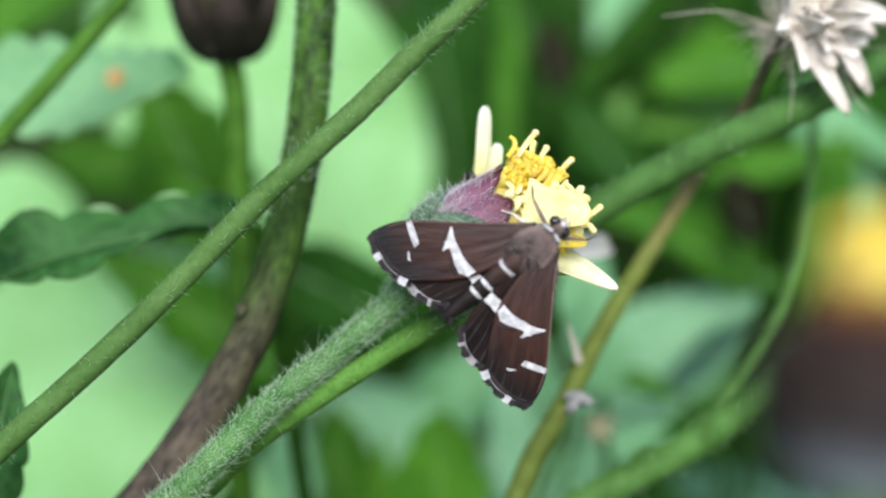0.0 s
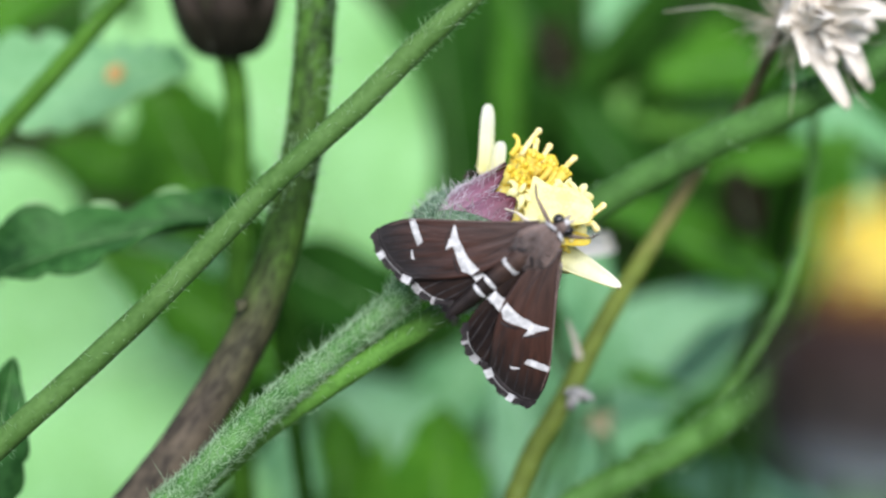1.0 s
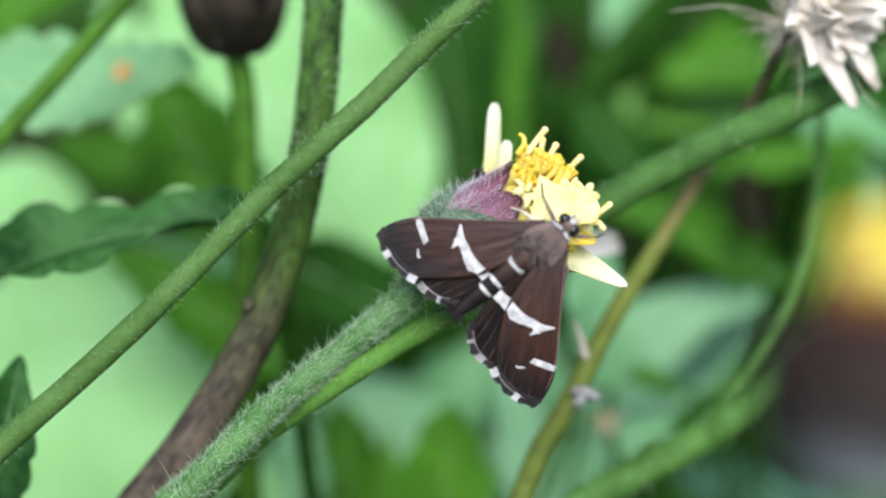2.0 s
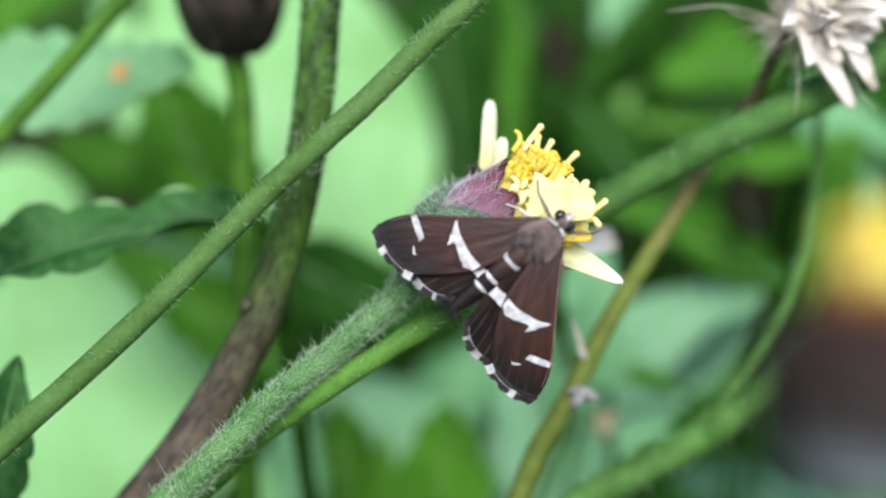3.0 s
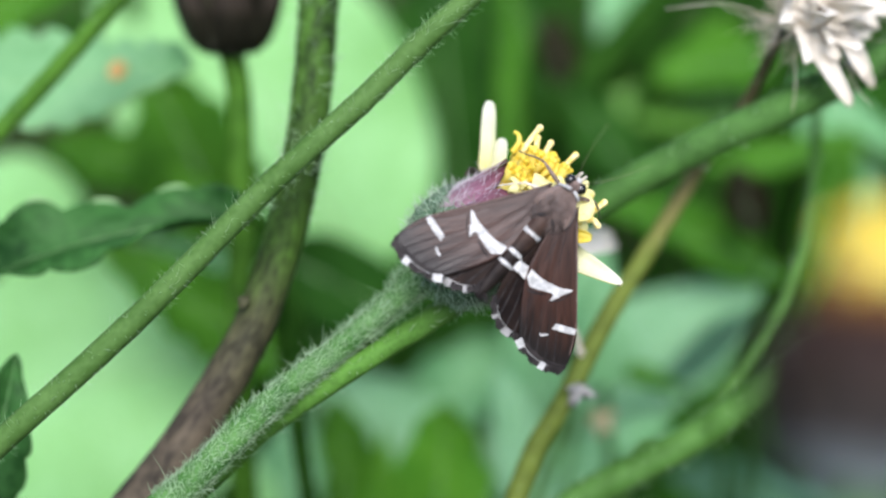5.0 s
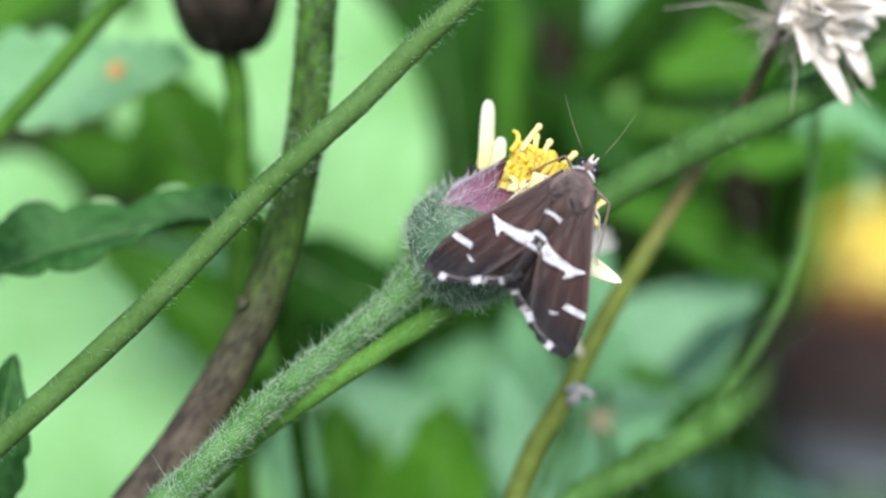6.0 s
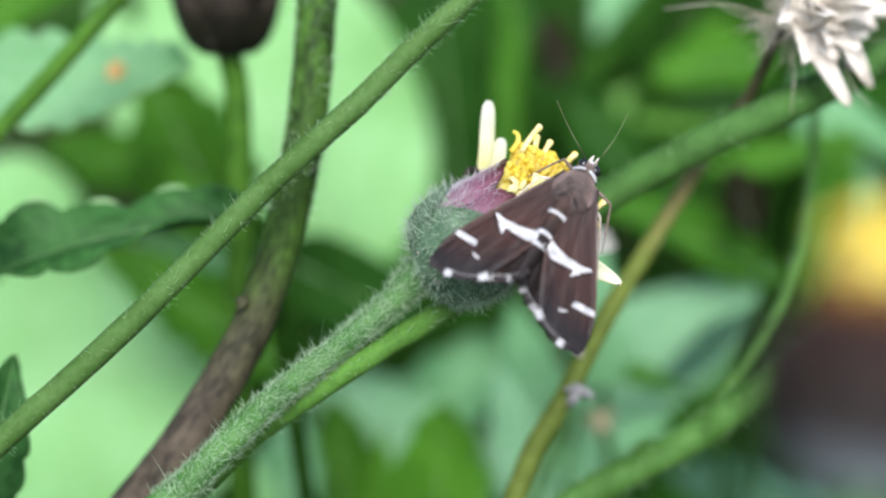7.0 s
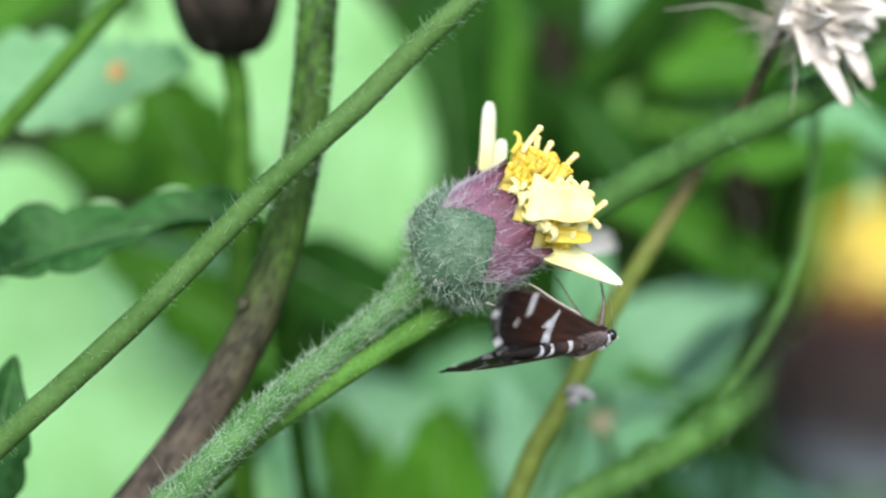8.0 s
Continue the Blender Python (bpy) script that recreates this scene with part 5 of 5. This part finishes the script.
def motions():
    """The flower sways on its stalk, and the moth feeds, walks round the disc and drops under it."""
    rest = flower.matrix_basis.translation.copy()
    turn = flower.matrix_basis.to_quaternion().to_matrix().to_4x4()
    sway = [
    (0.0, -0.040, -0.000),
    (0.5, -0.026, -0.000),
    (1.0, 0.116, -0.131),
    (1.5, 0.115, -0.198),
    (3.0, -0.033, 0.045),
    (3.5, 0.000, -0.000),
    (4.0, 0.104, -0.108),
    (4.5, 0.059, -0.138),
    (6.0, 0.073, -0.066),
    (6.5, 0.052, -0.050),
    (7.0, 0.107, -0.092),
    (7.5, 0.053, -0.049),
    (8.0, 0.117, -0.087),
    ]
    walk(flower, [(t, Matrix.Translation(rest + (V(u, v, 0) - V(0, 0, 0)) * MM) @ turn) for t, u, v in sway])
    walk(moth, [
    (0.0, pose(0.00564, -0.00488, 0.13356, 68.7, -38.7, 10.5)),
    (0.5, pose(0.00566, -0.00488, 0.13356, 68.7, -38.7, 10.5)),
    (1.0, pose(0.00580, -0.00494, 0.13344, 68.7, -38.7, 10.5)),
    (1.5, pose(0.00580, -0.00498, 0.13338, 68.7, -38.7, 10.5)),
    (3.0, pose(0.00565, -0.00486, 0.13360, 68.7, -38.7, 10.5)),
    (3.5, pose(0.00568, -0.00488, 0.13356, 68.7, -38.7, 10.5)),
    (4.0, pose(0.00579, -0.00493, 0.13346, 68.7, -38.7, 10.5)),
    (4.5, pose(0.00574, -0.00495, 0.13344, 68.7, -38.7, 10.5)),
    (4.6, pose(0.00574, -0.00495, 0.13344, 68.7, -38.7, 10.5)),
    (4.7, pose(0.00591, -0.00415, 0.13372, 68.0, -40.1, 17.4)),
    (5.8, pose(0.00737, -0.00268, 0.13553, 32.1, -29.4, 49.3)),
    (6.0, pose(0.00745, -0.00293, 0.13550, 29.7, -31.3, 50.1)),
    (6.5, pose(0.00745, -0.00294, 0.13548, 29.7, -31.3, 50.1)),
    (7.0, pose(0.00758, -0.00267, 0.13538, 27.5, -27.1, 55.1)),
    (7.3, pose(0.00747, -0.00295, 0.13550, 33.3, -25.8, 58.1)),
    (7.4, pose(0.00755, -0.00310, 0.13434, 38.2, -37.3, 50.6)),
    (7.5, pose(0.00792, -0.00403, 0.13363, 27.2, -32.7, 38.0)),
    (7.6, pose(0.00872, -0.00456, 0.13203, 67.4, -8.2, 23.9)),
    (7.7, pose(0.00905, -0.00539, 0.13185, 67.6, 1.6, 21.6)),
    (7.8, pose(0.00905, -0.00539, 0.13185, 67.6, 1.6, 21.6)),
    (7.9, pose(0.00944, -0.00537, 0.13088, 85.3, 6.6, 34.0)),
    (8.0, pose(0.00854, -0.00445, 0.12667, 125.8, 14.0, 41.2)),
    ])
    # turn in the wing's plane, flap and twist of each wing in degrees
    folds = [
    (0.0, 1.2, -4.8, -5.5, -7.4, -3.6, 2.7),
    (4.6, 1.2, -4.8, -5.5, -7.4, -3.6, 2.7),
    (4.7, 2.3, -5.6, -6.0, -6.8, -1.9, 1.2),
    (5.8, 13.8, 10.1, -20.2, -21.8, 4.7, 1.7),
    (6.5, 12.4, 9.1, -17.0, -17.4, 3.0, -0.3),
    (7.0, 12.9, 9.3, -16.0, -17.7, 3.7, 0.5),
    (7.3, 13.4, 9.2, -18.7, -18.4, 3.1, 3.5),
    (7.4, 11.4, 10.4, -9.8, -13.3, -1.5, 1.8),
    (7.5, 12.3, 12.9, 5.8, 9.0, 2.3, -10.6),
    (7.6, 14.6, 6.9, -12.6, -14.6, -1.8, 0.5),
    (7.8, 13.0, 9.0, -11.3, -13.0, 1.1, 1.0),
    (7.9, 11.7, 10.6, -12.9, -16.3, 3.6, 2.3),
    (8.0, 18.9, 20.7, -27.4, -14.3, 3.7, 1.2),
    ]
    for side, w, i in ((1, wings[0], 0), (-1, wings[1], 1)):
        rows, tuck = [], []
        for t, *a in folds:
            m = Matrix.Translation((ROOT[0] * MM, ROOT[1] * side * MM, 0)) @ Matrix.Rotation(radians(a[i]) * side, 4, "Z") @ Matrix.Rotation(radians(a[2 + i]) * side, 4, "X") @ Matrix.Rotation(radians(a[4 + i]), 4, "Y")
            rows.append((t, m))
            tuck.append((t, Matrix.Rotation(-radians(a[i]) * side * 0.4, 4, "Z")))
        walk(w[0], rows)
        walk(w[1], tuck)
    # each leg: seconds, where the knee points and where the foot stands, in the moth's space
    steps = (
        ((0.0, (0.75, 1.5, -0.7), (1.15, 2.4, -3.6)), (4.7, (0.75, 1.5, -0.7), (1.15, 2.4, -3.6)), (5.8, (1.3, 1.3, -1.0), (0.2, 2.4, -1.7)), (7.3, (1.3, 1.3, -1.0), (0.2, 2.4, -1.7)), (7.5, (0.5, 1.9, -0.7), (-1.8, 3.0, -1.1)), (7.9, (0.14, 1.9, -0.6), (-2.5, 2.9, -0.9)), (8.0, (1.2, 1.1, -1.9), (2.2, 1.3, -5.0))),
        ((0.0, (1.2, -1.2, -0.9), (1.6, -1.8, -2.0)), (4.7, (1.2, -1.2, -0.9), (1.6, -1.8, -2.0)), (5.8, (0.3, -1.7, -0.6), (-2.2, -2.9, -0.8)), (7.3, (0.3, -1.7, -0.6), (-2.2, -2.9, -0.8)), (7.9, (0.9, -1.6, -0.8), (-0.5, -2.6, -1.8)), (8.0, (1.2, -0.9, -1.8), (0.9, -1.0, -4.5))),
        ((0.0, (-0.5, 1.8, -1.0), (-1.2, 2.6, -2.4)), (4.7, (-0.5, 1.8, -1.0), (-1.2, 2.6, -2.4)), (5.8, (-0.6, 2.1, -0.6), (-2.6, 2.7, -1.2)), (7.3, (-0.6, 2.1, -0.6), (-2.6, 2.7, -1.2)), (7.9, (-0.8, 1.7, -1.0), (-2.4, 2.2, -2.2)), (8.0, (-1.6, 1.1, -1.5), (-5.0, 0.9, -4.8))),
        ((0.0, (-0.5, -1.8, -1.0), (-1.2, -2.6, -2.4)), (4.7, (-0.5, -1.8, -1.0), (-1.2, -2.6, -2.4)), (7.3, (-0.6, -1.8, -0.9), (-1.6, -2.7, -2.2)), (7.6, (-0.9, -1.8, -0.8), (-2.2, -4.4, -1.1)), (7.9, (-0.9, -1.8, -0.8), (-2.2, -4.4, -1.1)), (8.0, (-0.6, -1.3, -1.6), (-1.6, -1.6, -4.0))),
        ((0.0, (-2.0, 1.2, -1.0), (-4.5, 1.7, -1.6)), (7.9, (-2.0, 1.2, -1.0), (-4.5, 1.7, -1.6)), (8.0, (-2.1, 0.9, -1.2), (-7.4, 0.7, -3.0))),
        ((0.0, (-2.0, -1.2, -1.0), (-4.5, -1.7, -1.6)), (7.9, (-2.0, -1.2, -1.0), (-4.5, -1.7, -1.6)), (8.0, (-2.1, -0.9, -1.4), (-5.0, -0.9, -3.4))),
    )
    for ((x, y), shin, _), (leg, foot), rows in zip(LEGS, legs, steps):
        hip = Vector((x, y, -0.4))
        turns, bends = [], []
        for t, knee, toe in rows:
            d = Vector(knee) - hip
            a = d.to_track_quat("X", "Z").to_matrix()
            b = (Vector(toe) - hip - d.normalized() * THIGH).to_track_quat("X", "Z").to_matrix()
            turns.append((t, Matrix.Translation(hip * MM) @ a.to_4x4()))
            bends.append((t, Matrix.Translation((THIGH * MM, 0, 0)) @ (a.transposed() @ b).to_4x4()))
        walk(leg, turns)
        walk(foot, bends)
    swings = [
        (0.0, -12, 180), (0.6, -4, 170), (1.0, -14, 150), (1.5, -40, 5), (1.9, -10, 120), (3.0, -12, 185), (3.5, -4, 180), (4.2, 20, 140), (4.7, -10, 150),
        (5.8, 22, -25), (6.5, 18, -28), (7.0, 25, -25), (7.3, -20, -25), (7.6, 15, 0), (7.8, 60, 20), (8.0, 20, -170)]
    for s, f in zip((-1, 1), feelers):
        at = f.location.copy()
        walk(f, [(t, Matrix.Translation(at) @ Euler((0, radians(-n * 0.4), radians(s * 22 + y))).to_matrix().to_4x4()) for t, y, n in swings])


motions()
